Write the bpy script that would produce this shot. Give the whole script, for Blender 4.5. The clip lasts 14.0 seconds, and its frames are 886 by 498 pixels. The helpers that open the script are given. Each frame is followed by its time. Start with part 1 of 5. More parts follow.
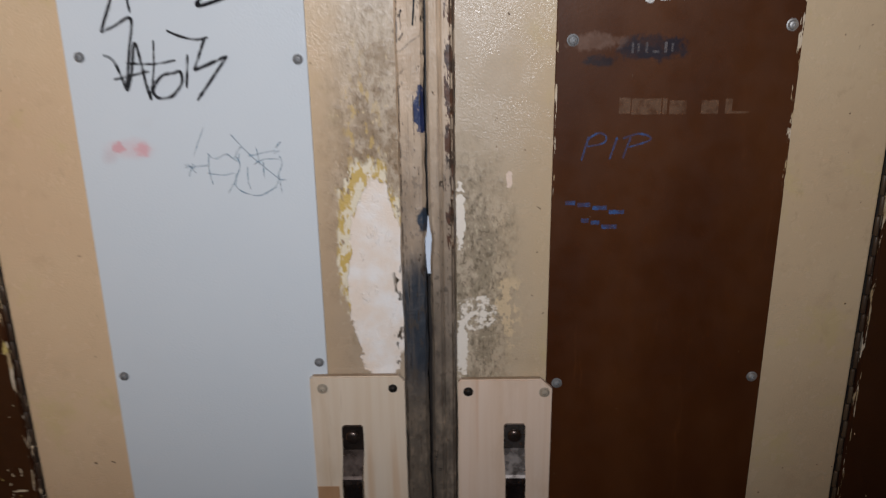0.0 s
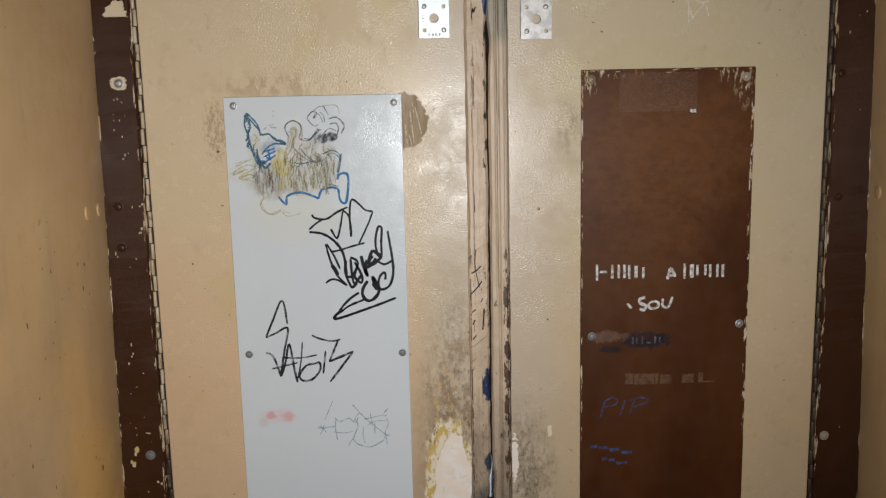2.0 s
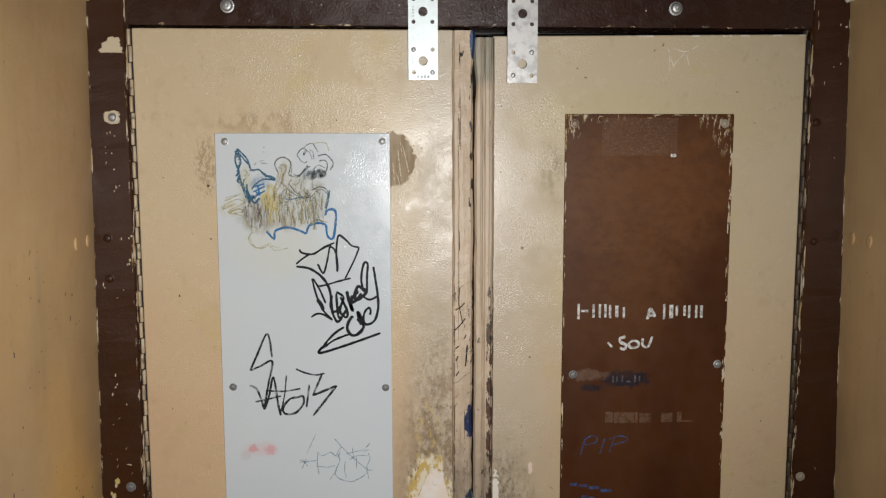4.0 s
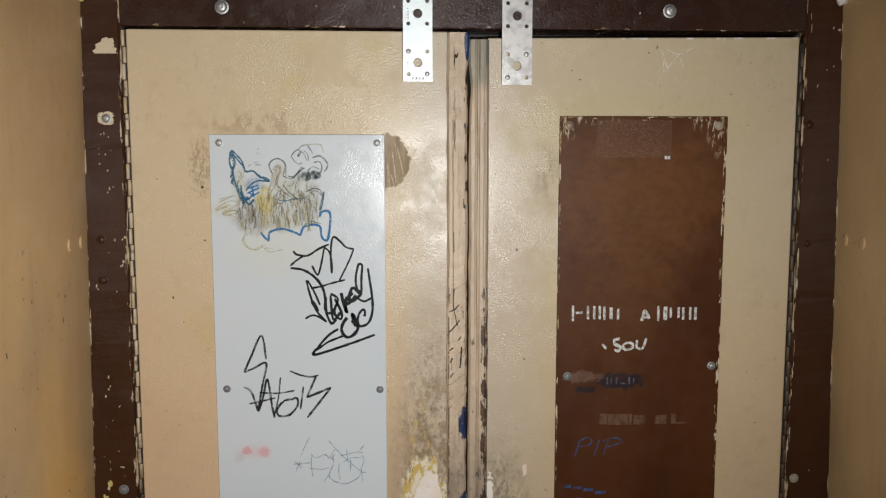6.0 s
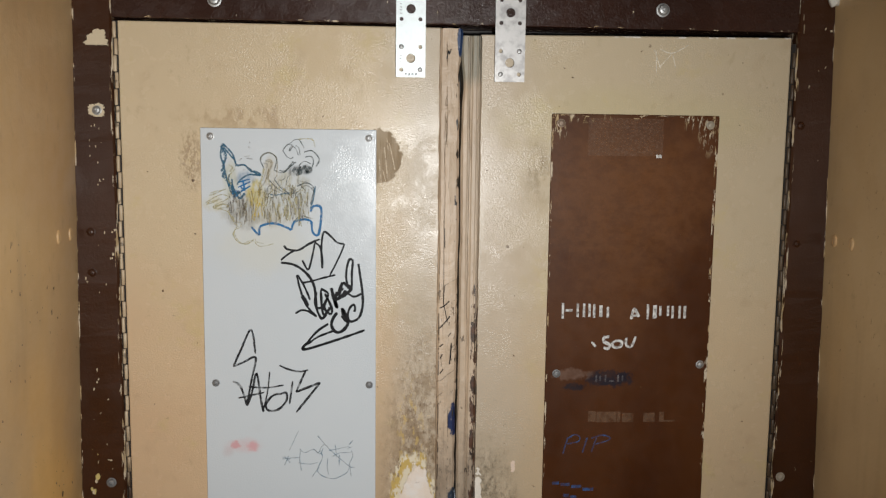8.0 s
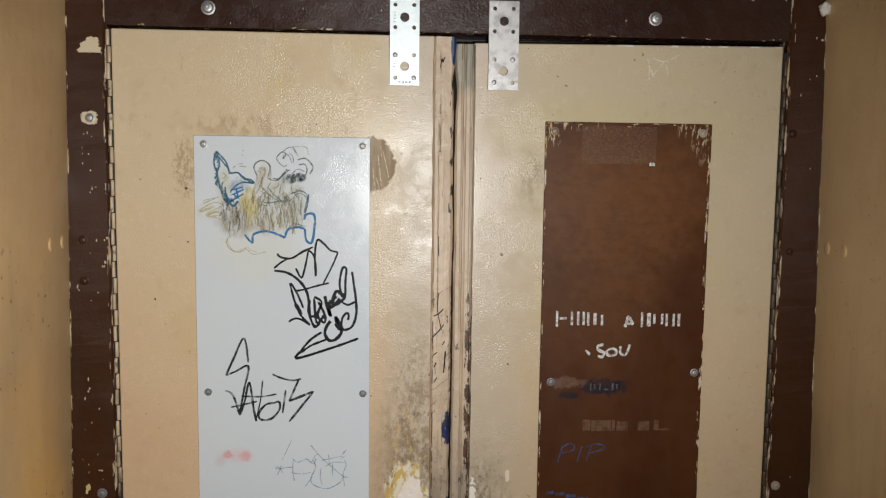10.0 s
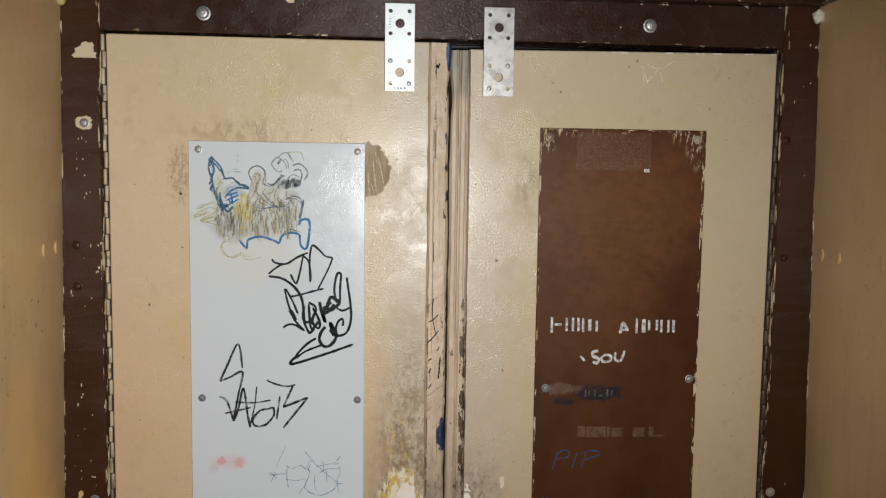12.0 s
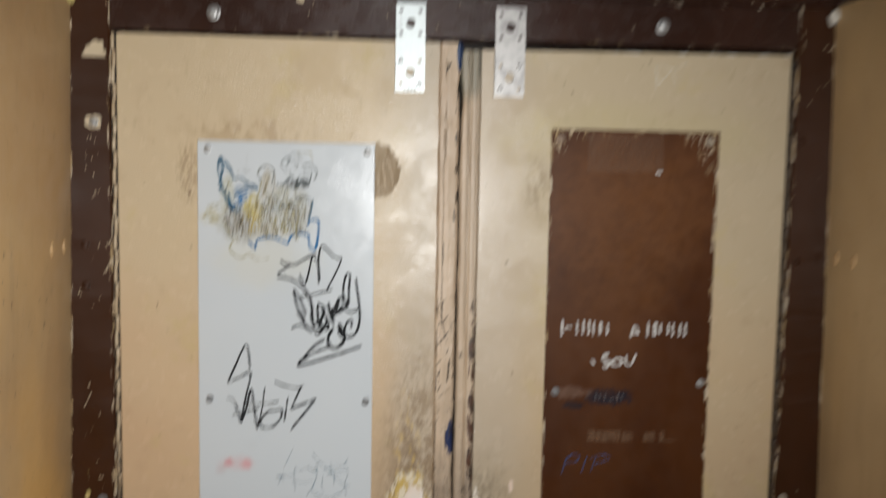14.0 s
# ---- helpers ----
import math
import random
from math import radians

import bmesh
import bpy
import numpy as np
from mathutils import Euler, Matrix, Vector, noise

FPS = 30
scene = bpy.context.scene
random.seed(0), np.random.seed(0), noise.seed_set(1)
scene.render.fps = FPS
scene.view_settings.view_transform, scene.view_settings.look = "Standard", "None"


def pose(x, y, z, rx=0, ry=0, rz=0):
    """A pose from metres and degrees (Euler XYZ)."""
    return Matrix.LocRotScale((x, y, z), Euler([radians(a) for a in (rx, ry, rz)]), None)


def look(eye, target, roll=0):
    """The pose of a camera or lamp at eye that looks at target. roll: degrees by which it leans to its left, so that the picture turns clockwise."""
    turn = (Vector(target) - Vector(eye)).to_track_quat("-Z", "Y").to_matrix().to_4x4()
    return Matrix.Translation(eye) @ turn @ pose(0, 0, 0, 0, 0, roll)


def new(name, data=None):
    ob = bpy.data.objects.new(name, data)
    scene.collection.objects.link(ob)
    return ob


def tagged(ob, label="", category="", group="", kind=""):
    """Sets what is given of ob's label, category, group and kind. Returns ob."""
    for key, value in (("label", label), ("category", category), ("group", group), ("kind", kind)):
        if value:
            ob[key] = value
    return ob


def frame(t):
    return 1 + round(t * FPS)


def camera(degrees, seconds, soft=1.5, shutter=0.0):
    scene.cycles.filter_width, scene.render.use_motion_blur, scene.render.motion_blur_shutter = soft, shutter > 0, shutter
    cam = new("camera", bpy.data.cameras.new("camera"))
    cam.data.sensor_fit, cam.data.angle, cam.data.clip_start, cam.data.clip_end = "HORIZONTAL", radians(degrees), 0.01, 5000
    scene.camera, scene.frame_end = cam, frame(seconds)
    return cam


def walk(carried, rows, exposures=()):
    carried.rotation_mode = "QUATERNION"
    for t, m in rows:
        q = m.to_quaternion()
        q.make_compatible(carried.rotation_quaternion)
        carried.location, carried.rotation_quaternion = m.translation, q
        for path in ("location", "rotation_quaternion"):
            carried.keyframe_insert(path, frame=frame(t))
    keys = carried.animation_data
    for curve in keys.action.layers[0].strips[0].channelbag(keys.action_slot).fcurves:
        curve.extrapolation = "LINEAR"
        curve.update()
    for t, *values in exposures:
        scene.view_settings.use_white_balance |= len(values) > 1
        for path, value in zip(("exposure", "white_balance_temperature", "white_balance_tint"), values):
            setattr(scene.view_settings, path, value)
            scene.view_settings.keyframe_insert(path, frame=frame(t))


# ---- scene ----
cam = camera(55.8, 14.0, soft=1.3, shutter=0.45)
PATH = [
    (0, (0.019, -0.737, 1.644), (0.004, 1.151, 0.985), -0.8),
    (0.3, (0.0, -0.786, 1.67), (-0.028, 1.105, 1.02), -2.1),
    (0.5, (-0.027, -0.806, 1.683), (-0.042, 1.08, 1.018), -2.5),
    (0.8, (-0.051, -0.857, 1.718), (-0.063, 1.036, 1.073), -1.3),
    (1, (-0.076, -0.909, 1.74), (-0.056, 1.014, 1.194), -0.6),
    (1.2, (-0.072, -0.941, 1.778), (-0.057, 1.0, 1.298), -0.7),
    (1.5, (-0.088, -0.975, 1.806), (-0.031, 0.979, 1.386), -1.1),
    (1.7, (-0.098, -0.995, 1.819), (-0.037, 0.979, 1.503), -1.2),
    (2, (-0.092, -1.008, 1.849), (-0.022, 0.966, 1.538), -1.3),
    (2.5, (-0.095, -1.017, 1.852), (0.001, 0.96, 1.569), -0.8),
    (3, (-0.092, -1.022, 1.855), (0.005, 0.96, 1.606), -0.6),
    (3.5, (-0.092, -1.024, 1.858), (0.011, 0.958, 1.612), -0.3),
    (4, (-0.093, -1.025, 1.853), (0.015, 0.959, 1.626), -0.1),
    (6.5, (-0.095, -1.025, 1.85), (0.037, 0.959, 1.633), 0.2),
    (7, (-0.096, -1.025, 1.851), (0.045, 0.958, 1.63), 0.5),
    (7.5, (-0.094, -1.025, 1.849), (0.044, 0.957, 1.622), 0.5),
    (8, (-0.093, -1.025, 1.852), (0.05, 0.957, 1.622), 0.7),
    (10.5, (-0.094, -1.024, 1.842), (0.068, 0.96, 1.654), 0.7),
    (11, (-0.092, -1.025, 1.846), (0.071, 0.959, 1.659), 0.8),
    (11.5, (-0.092, -1.025, 1.845), (0.072, 0.96, 1.662), 0.8),
    (12, (-0.093, -1.024, 1.841), (0.077, 0.961, 1.665), 0.8),
    (12.5, (-0.094, -1.023, 1.841), (0.076, 0.963, 1.677), 0.8),
    (13, (-0.091, -1.023, 1.844), (0.075, 0.964, 1.682), 0.9),
    (13.5, (-0.093, -1.023, 1.84), (0.072, 0.965, 1.696), 0.9),
    (13.8, (-0.105, -1.022, 1.842), (0.079, 0.964, 1.693), 1.0),
    (13.9, (-0.107, -1.023, 1.842), (0.077, 0.963, 1.696), 1.1),
    (13.967, (-0.106, -1.022, 1.842), (0.075, 0.964, 1.692), 1.1),
    (14, (-0.094, -1.016, 1.841), (0.056, 0.97, 1.667), 1.1),
]
walk(cam, [(t, look(eye, target, roll)) for t, eye, target, roll in PATH], [(0, 0.04, 6080, 14), (0.5, 0.22, 6180, 13), (1.0, 0.06, 6380, 12), (2.0, -0.08, 6450, 11), (3.0, -0.02, 6500, 10), (14, 0.04, 6500, 10)])

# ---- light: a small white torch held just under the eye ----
world = bpy.data.worlds.new("world")
scene.world = world
world.use_nodes = True
world.node_tree.nodes["Background"].inputs[0].default_value = (0.02, 0.02, 0.02, 1)


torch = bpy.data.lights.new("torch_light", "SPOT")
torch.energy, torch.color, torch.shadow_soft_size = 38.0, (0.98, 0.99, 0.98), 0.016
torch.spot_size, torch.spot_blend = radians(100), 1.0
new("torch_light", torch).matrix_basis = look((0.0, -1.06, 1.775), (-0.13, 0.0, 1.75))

# ---- materials ----


class Shade:
    """A small builder for node materials, in metres of the place."""

    def __init__(self, name):
        self.mat = bpy.data.materials.new(name)
        self.mat.use_nodes = True
        self.tree = self.mat.node_tree
        self.bsdf = self.tree.nodes["Principled BSDF"]
        self.coord = self.tree.nodes.new("ShaderNodeNewGeometry").outputs["Position"]
        split = self.tree.nodes.new("ShaderNodeSeparateXYZ")
        self.link(self.coord, split.inputs[0])
        self.x, self.y, self.z = split.outputs[0], split.outputs[1], split.outputs[2]

    def link(self, a, b):
        if hasattr(a, "links"):
            self.tree.links.new(a, b)
        else:
            b.default_value = a

    def op(self, kind, a, b=0.0, c=0.0, clamp=False):
        n = self.tree.nodes.new("ShaderNodeMath")
        n.operation, n.use_clamp = kind, clamp
        for v, s in zip((a, b, c), n.inputs):
            self.link(v, s)
        return n.outputs[0]

    def noise(self, scale, detail=3.0, rough=0.55, stretch=(1, 1, 1), shift=0.0):
        m = self.tree.nodes.new("ShaderNodeMapping")
        m.inputs["Scale"].default_value = stretch
        m.inputs["Location"].default_value = (shift, shift * 0.7, shift * 1.3)
        self.link(self.coord, m.inputs["Vector"])
        n = self.tree.nodes.new("ShaderNodeTexNoise")
        n.inputs["Scale"].default_value, n.inputs["Detail"].default_value = scale, detail
        n.inputs["Roughness"].default_value = rough
        self.link(m.outputs[0], n.inputs["Vector"])
        return n.outputs[0]

    def step(self, v, a, b, to0=0.0, to1=1.0):
        n = self.tree.nodes.new("ShaderNodeMapRange")
        n.interpolation_type = "SMOOTHSTEP"
        self.link(v, n.inputs[0])
        for k, q in zip((1, 2, 3, 4), (a, b, to0, to1)):
            n.inputs[k].default_value = q
        return n.outputs[0]

    def mul(self, *v):
        out = v[0]
        for w in v[1:]:
            out = self.op("MULTIPLY", out, w)
        return out

    def mix(self, f, a, b):
        n = self.tree.nodes.new("ShaderNodeMix")
        n.data_type = "RGBA"
        for v, k in ((f, 0), (a, 6), (b, 7)):
            self.link((*v, 1) if isinstance(v, tuple) else v, n.inputs[k])
        return n.outputs[2]

    def blob(self, cx, cz, rx, rz, wobble=0.5, scale=40.0, soft=0.15, stretch=(1, 1, 1), shift=0.0):
        a = self.op("DIVIDE", self.op("SUBTRACT", self.x, cx), rx)
        b = self.op("DIVIDE", self.op("SUBTRACT", self.z, cz), rz)
        d = self.op("SQRT", self.op("ADD", self.mul(a, a), self.mul(b, b)))
        w = self.op("MULTIPLY", self.op("SUBTRACT", self.noise(scale, 4, 0.6, stretch, shift), 0.5), wobble * 2)
        return self.step(self.op("ADD", d, w), 1 - soft, 1 + soft, 1.0, 0.0)

    def near(self, axis, at, reach):
        return self.step(self.op("ABSOLUTE", self.op("SUBTRACT", axis, at)), 0.0, reach, 1.0, 0.0)

    def done(self, colour, rough=0.4, bumps=(), metal=0.0, alpha=None, spec=0.5):
        b = self.bsdf
        self.link((*colour, 1) if isinstance(colour, tuple) else colour, b.inputs["Base Color"])
        self.link(rough, b.inputs["Roughness"])
        self.link(metal, b.inputs["Metallic"])
        b.inputs["Specular IOR Level"].default_value = spec
        last = None
        for height, strength, depth in bumps:
            n = self.tree.nodes.new("ShaderNodeBump")
            n.inputs["Strength"].default_value, n.inputs["Distance"].default_value = strength, depth
            self.link(height, n.inputs["Height"])
            if last:
                self.link(last, n.inputs["Normal"])
            last = n.outputs[0]
        if last:
            self.link(last, b.inputs["Normal"])
        if alpha is not None:
            self.link(alpha, b.inputs["Alpha"])
        return self.mat


def leaf_paint(name, base, warm, upper_tone, side):
    """Old gloss paint on a door leaf: roller relief, specks, grime and bare filler beside the meeting edge."""
    s = Shade(name)
    c = s.mix(s.step(s.noise(5, 3), 0.35, 0.7), base, warm)
    # creamier towards the top: the camera's brighter tone there, put into the paint colour
    c = s.mix(s.mul(s.step(s.op("ADD", s.z, s.mul(s.noise(7, 4, 0.6, shift=11), 0.3)), 1.66, 1.98), 0.8), c, upper_tone)
    c = s.mix(s.mul(s.step(s.noise(28, 4), 0.55, 0.75), 0.25), c, (0.36, 0.25, 0.15))
    c = s.mix(s.mul(s.step(s.noise(15, 5, 0.7, shift=21), 0.54, 0.70), 0.42), c, (0.52, 0.41, 0.18))
    c = s.mix(s.mul(s.step(s.noise(70, 5, 0.7, (1, 1, 0.6), 33), 0.57, 0.66), s.step(s.noise(8, 3, shift=14), 0.45, 0.6), 0.22), c, (0.30, 0.22, 0.13))
    # greyer by the meeting edge: hand wear plus the broad sheen, painted in
    rubbed_sheen = s.step(s.op("ADD", s.op("ABSOLUTE", s.x), s.mul(s.noise(12, 4, 0.6, (1, 1, 0.5), 51), 0.08)), 0.08, 0.16, 1.0, 0.0)
    c = s.mix(s.mul(rubbed_sheen, 0.8), c, (0.475, 0.402, 0.310) if side < 0 else (0.52, 0.43, 0.33))
    pits = s.mul(s.step(s.noise(105, 2.5), 0.70, 0.725), s.step(s.noise(9, 2, shift=3), 0.42, 0.56))
    c = s.mix(pits, c, (0.10, 0.06, 0.035))
    crust = s.noise(260, 5, 0.68, (1, 1, 0.55), 9)
    film = s.noise(75, 5, 0.68, (1, 1, 0.55), 3)
    if side < 0:
        scrape = s.mul(s.blob(-0.0995, 1.8455, 0.0275, 0.0335, 0.3, 90, 0.04), s.step(s.noise(130, 3, 0.6, (1, 1, 0.1)), 0.40, 0.60, 1.0, 0.75))
        dull = scrape
        c = s.mix(scrape, c, (0.265, 0.19, 0.11))
        c = s.mix(s.mul(s.blob(-0.322, 1.84, 0.012, 0.032, 1.0, 130, 0.4), s.step(crust, 0.44, 0.54), 0.6), c, (0.28, 0.19, 0.11))
        c = s.mix(s.mul(s.blob(-0.24, 1.89, 0.07, 0.014, 0.9, 60, 0.6), s.step(film, 0.45, 0.58), 0.5), c, (0.33, 0.22, 0.12))
        grime = s.blob(-0.040, 1.45, 0.040, 0.145, 0.7, 45, 0.6)
        low = s.blob(-0.06, 1.33, 0.065, 0.16, 0.4, 25, 0.6)
        c = s.mix(s.mul(low, 0.5), c, (0.30, 0.22, 0.145))
        c = s.mix(s.mul(grime, s.step(film, 0.44, 0.56), 0.75), c, (0.245, 0.165, 0.09))
        c = s.mix(s.mul(grime, s.step(crust, 0.53, 0.63), 0.6), c, (0.13, 0.08, 0.04))
        c = s.mix(s.mul(grime, s.step(crust, 0.40, 0.36), 0.8), c, (0.66, 0.52, 0.32))
        c = s.mix(s.mul(s.blob(-0.058, 1.47, 0.016, 0.09, 0.8, 45, 0.4), s.step(s.noise(110, 4, 0.65, (1, 1, 0.5), 27), 0.54, 0.60), 0.6), c, (0.58, 0.40, 0.13))
        flaked = s.mul(s.blob(-0.056, 1.385, 0.030, 0.092, 0.5, 60, 0.08, (1, 1, 0.5)), s.step(s.noise(75, 4, 0.6, (1, 1, 0.5), 2), 0.38, 0.41))
        c = s.mix(flaked, c, s.mix(s.step(s.noise(120, 4, 0.65, (1, 1, 0.45)), 0.46, 0.52), (0.55, 0.385, 0.12), (0.72, 0.63, 0.47)))
        bare = s.blob(-0.047, 1.350, 0.0295, 0.100, 0.36, 75, 0.03, (1, 1, 0.6), 5.0)
        c = s.mix(bare, c, s.mix(s.step(s.noise(35, 3), 0.35, 0.7), (0.78, 0.66, 0.55), (0.82, 0.78, 0.74)))
        nick = s.mul(s.near(s.x, -0.030, 0.007), s.step(s.z, 1.25, 1.27), s.step(s.z, 1.37, 1.40, 1, 0), s.step(s.noise(110, 3, 0.6, (1, 1, 0.45)), 0.56, 0.59))
        c = s.mix(nick, c, (0.05, 0.035, 0.02))
        depth = s.op("SUBTRACT", s.mul(grime, crust, s.op("SUBTRACT", 1.0, s.op("MAXIMUM", bare, flaked))), s.op("ADD", s.mul(bare, 0.5), s.mul(flaked, 0.3)))
    else:
        dull = 0.0
        grime = s.blob(0.042, 1.345, 0.034, 0.115, 0.6, 45, 0.5)
        c = s.mix(s.mul(s.blob(0.045, 1.35, 0.065, 0.18, 0.4, 25, 0.7), 0.3), c, (0.33, 0.26, 0.165))
        c = s.mix(s.mul(grime, s.step(film, 0.40, 0.54), 0.68), c, (0.225, 0.178, 0.115))
        c = s.mix(s.mul(grime, s.step(crust, 0.50, 0.62), 0.7), c, (0.115, 0.088, 0.055))
        c = s.mix(s.mul(grime, s.step(crust, 0.42, 0.38), 0.8), c, (0.52, 0.44, 0.31))
        white = (0.78, 0.70, 0.60)
        c = s.mix(s.blob(0.0295, 1.418, 0.0045, 0.029, 1.0, 190, 0.08), c, white)
        c = s.mix(s.blob(0.0305, 1.285, 0.0055, 0.030, 1.0, 190, 0.08), c, white)
        c = s.mix(s.mul(s.blob(0.046, 1.322, 0.019, 0.016, 1.0, 120, 0.12), s.step(s.noise(130, 5, 0.7, (1, 1, 1), 17), 0.48, 0.51)), c, white)
        c = s.mix(s.mul(s.blob(0.074, 1.325, 0.013, 0.040, 0.9, 70, 0.4), s.step(film, 0.50, 0.54), 0.85), c, (0.62, 0.47, 0.29))
        c = s.mix(s.blob(0.074, 1.453, 0.0028, 0.008, 0.8, 200, 0.15), c, (0.70, 0.55, 0.44))
        c = s.mix(s.mul(s.blob(0.098, 1.83, 0.016, 0.032, 0.9, 70, 0.6), s.step(film, 0.40, 0.56), 0.55), c, (0.25, 0.18, 0.09))
        c = s.mix(s.mul(s.blob(0.22, 1.895, 0.15, 0.035, 0.7, 22, 0.6), 0.28), c, (0.50, 0.43, 0.22))
        c = s.mix(s.mul(s.step(s.op("SUBTRACT", s.z, s.mul(s.x, 0.011)), 1.9903, 1.9915), s.step(s.x, 0.16, 0.22), s.step(s.noise(70, 4, 0.7), 0.52, 0.57)), c, (0.75, 0.70, 0.62))
        depth = s.mul(grime, crust)
    peel = s.mul(s.op("SUBTRACT", s.noise(520, 3.0, 0.6, (0.8, 1, 1)), 0.5), s.step(s.noise(13, 4, 0.65, shift=6), 0.38, 0.60, 0.25, 1.0))
    r = s.op("ADD", s.step(s.noise(60, 4), 0.3, 0.7, 0.19, 0.29), s.op("ADD", s.mul(grime, 0.10), s.mul(dull, 0.4)))
    return s.done(c, r, ((peel, 0.75, 0.0008), (depth, 0.7, 0.0020), (pits, 0.5, -0.001), (s.noise(14, 3), 0.025, 0.004)), spec=0.33)


def brown_paint(name, base, worn, edges=(), tops=(), gloss=0.34, z_wear=(0.0, 3.0), corners=(), relief=0.4, streak=0.22, smears_sheen=(), spec=0.35):
    """Brown oil paint, brushed, chipped to cream undercoat along the given upright and level edges."""
    s = Shade(name)
    c = s.mix(s.step(s.noise(7, 4, 0.6, (1, 1, 0.5)), 0.3, 0.72), base, worn)
    c = s.mix(s.mul(s.step(s.noise(60, 5, 0.7, (1, 1, 0.12)), 0.6, 0.8), 0.3), c, tuple(v * 1.9 for v in worn))
    for cx, cz, rx, rz, tone, amount in smears_sheen:
        c = s.mix(s.op("MULTIPLY", s.mul(s.blob(cx, cz, rx, rz, 0.6 if rx > 0.03 else 0.9, 30 if rx > 0.03 else 130, 0.6 if rx > 0.03 else 0.25), s.step(s.noise(120, 4, 0.6, (0.7, 1, 1), 4), 0.34, 0.62, 0.62, 1.0)), amount, clamp=True), c, tone)
    chip = s.step(s.noise(230, 4, 0.65, (1, 1, streak)), 0.53, 0.57)
    flecks = s.step(s.noise(260, 3, 0.7), 0.735, 0.765)
    marks = s.mul(flecks, s.step(s.noise(13, 2, shift=7), 0.5, 0.58))
    for at, reach, lean in edges:
        m = s.mul(s.near(s.op("ADD", s.x, s.mul(s.op("SUBTRACT", s.z, 2.0), lean)), at, reach), s.step(s.z, z_wear[0], z_wear[0] + 0.05), s.step(s.z, z_wear[1] - 0.05, z_wear[1], 1, 0))
        marks = s.op("MAXIMUM", marks, s.step(s.mul(m, chip, 2.2), 0.55, 0.75))
    for at, reach in tops:
        marks = s.op("MAXIMUM", marks, s.step(s.mul(s.near(s.z, at, reach), s.step(s.noise(170, 4, 0.7, (0.35, 1, 1)), 0.61, 0.67), 2.2), 0.6, 0.8))
    for cx, cz, rx, rz in corners:
        marks = s.op("MAXIMUM", marks, s.mul(s.blob(cx, cz, rx, rz, 0.5, 90, 0.5, (1, 1, 0.3)), s.step(s.noise(240, 5, 0.75, (1, 1, 0.28), 3), 0.54, 0.60)))
    c = s.mix(marks, c, s.mix(s.step(s.noise(40, 2), 0.4, 0.6), (0.55, 0.46, 0.34), (0.42, 0.30, 0.16)))
    r = s.step(s.noise(45, 4), 0.3, 0.7, gloss, gloss + 0.14)
    return s.done(c, r, ((s.noise(330, 3, 0.6), relief, 0.0007), (marks, 0.5, -0.001), (s.noise(25, 2), 0.5 * relief, 0.003)), spec=spec)


def hinge_paint(name):
    """Cream gloss on the hinge, knocked off to dark brown towards the handle's height."""
    s = Shade(name)
    g = s.noise(120, 4, 0.7, (1, 1, 0.3))
    c = s.mix(s.step(s.noise(30, 3), 0.35, 0.65), (0.55, 0.44, 0.30), (0.42, 0.31, 0.19))
    keep = s.step(s.op("ADD", s.z, s.op("ADD", s.mul(s.noise(9, 3), 0.5), s.mul(g, 0.5))), 1.90, 2.10)
    c = s.mix(s.op("MAXIMUM", keep, s.step(g, 0.60, 0.64)), (0.045, 0.026, 0.016), c)
    c = s.mix(s.mul(s.step(s.noise(60, 4, 0.7, shift=4), 0.58, 0.64), 0.7), c, (0.06, 0.04, 0.025))
    return s.done(c, 0.42, ((g, 0.4, 0.001),))


def wall_paint(name, dull=(0.485, 0.30, 0.145), clear=(0.555, 0.37, 0.185), ochre=0.95, pitted=1.0):
    """Brushed ochre gloss on plaster: broad cloudy tones, upright brush streaks, small knocks."""
    s = Shade(name)
    c = s.mix(s.step(s.noise(4, 3, 0.5), 0.35, 0.68), dull, clear)
    c = s.mix(s.mul(s.step(s.noise(5, 3, 0.55, (1, 1, 0.7), 12), 0.38, 0.66), s.step(s.z, 1.35, 1.85, ochre, 0.12)), c, (0.74, 0.43, 0.135))
    c = s.mix(s.mul(s.step(s.noise(6, 3, 0.5, (1, 1, 0.6), 4), 0.48, 0.72), 0.36), c, (0.33, 0.215, 0.12))
    streaks = s.noise(34, 4, 0.6, (1, 1, 0.10), 7)
    c = s.mix(s.mul(s.step(streaks, 0.52, 0.72), 0.22), c, (0.34, 0.22, 0.11))
    fine = s.noise(90, 5, 0.7, (1, 1, 0.5), 19)
    c = s.mix(s.mul(s.step(fine, 0.56, 0.68), s.step(s.noise(8, 3, shift=23), 0.48, 0.62), 0.3), c, (0.28, 0.17, 0.08))
    pits = s.mul(s.step(s.noise(150, 2, 0.5, (1, 1, 0.7)), 0.705, 0.73), s.step(s.op("SUBTRACT", s.noise(7, 2, shift=9), s.mul(s.z, 0.12)), 0.24, 0.34))
    c = s.mix(s.mul(pits, pitted), c, (0.06, 0.035, 0.02))
    return s.done(c, s.step(s.noise(40, 3), 0.3, 0.7, 0.36, 0.50), ((s.noise(240, 3), 0.3, 0.0006), (streaks, 0.2, 0.002), (s.noise(12, 3), 0.25, 0.006), (pits, 0.8, -0.002)))


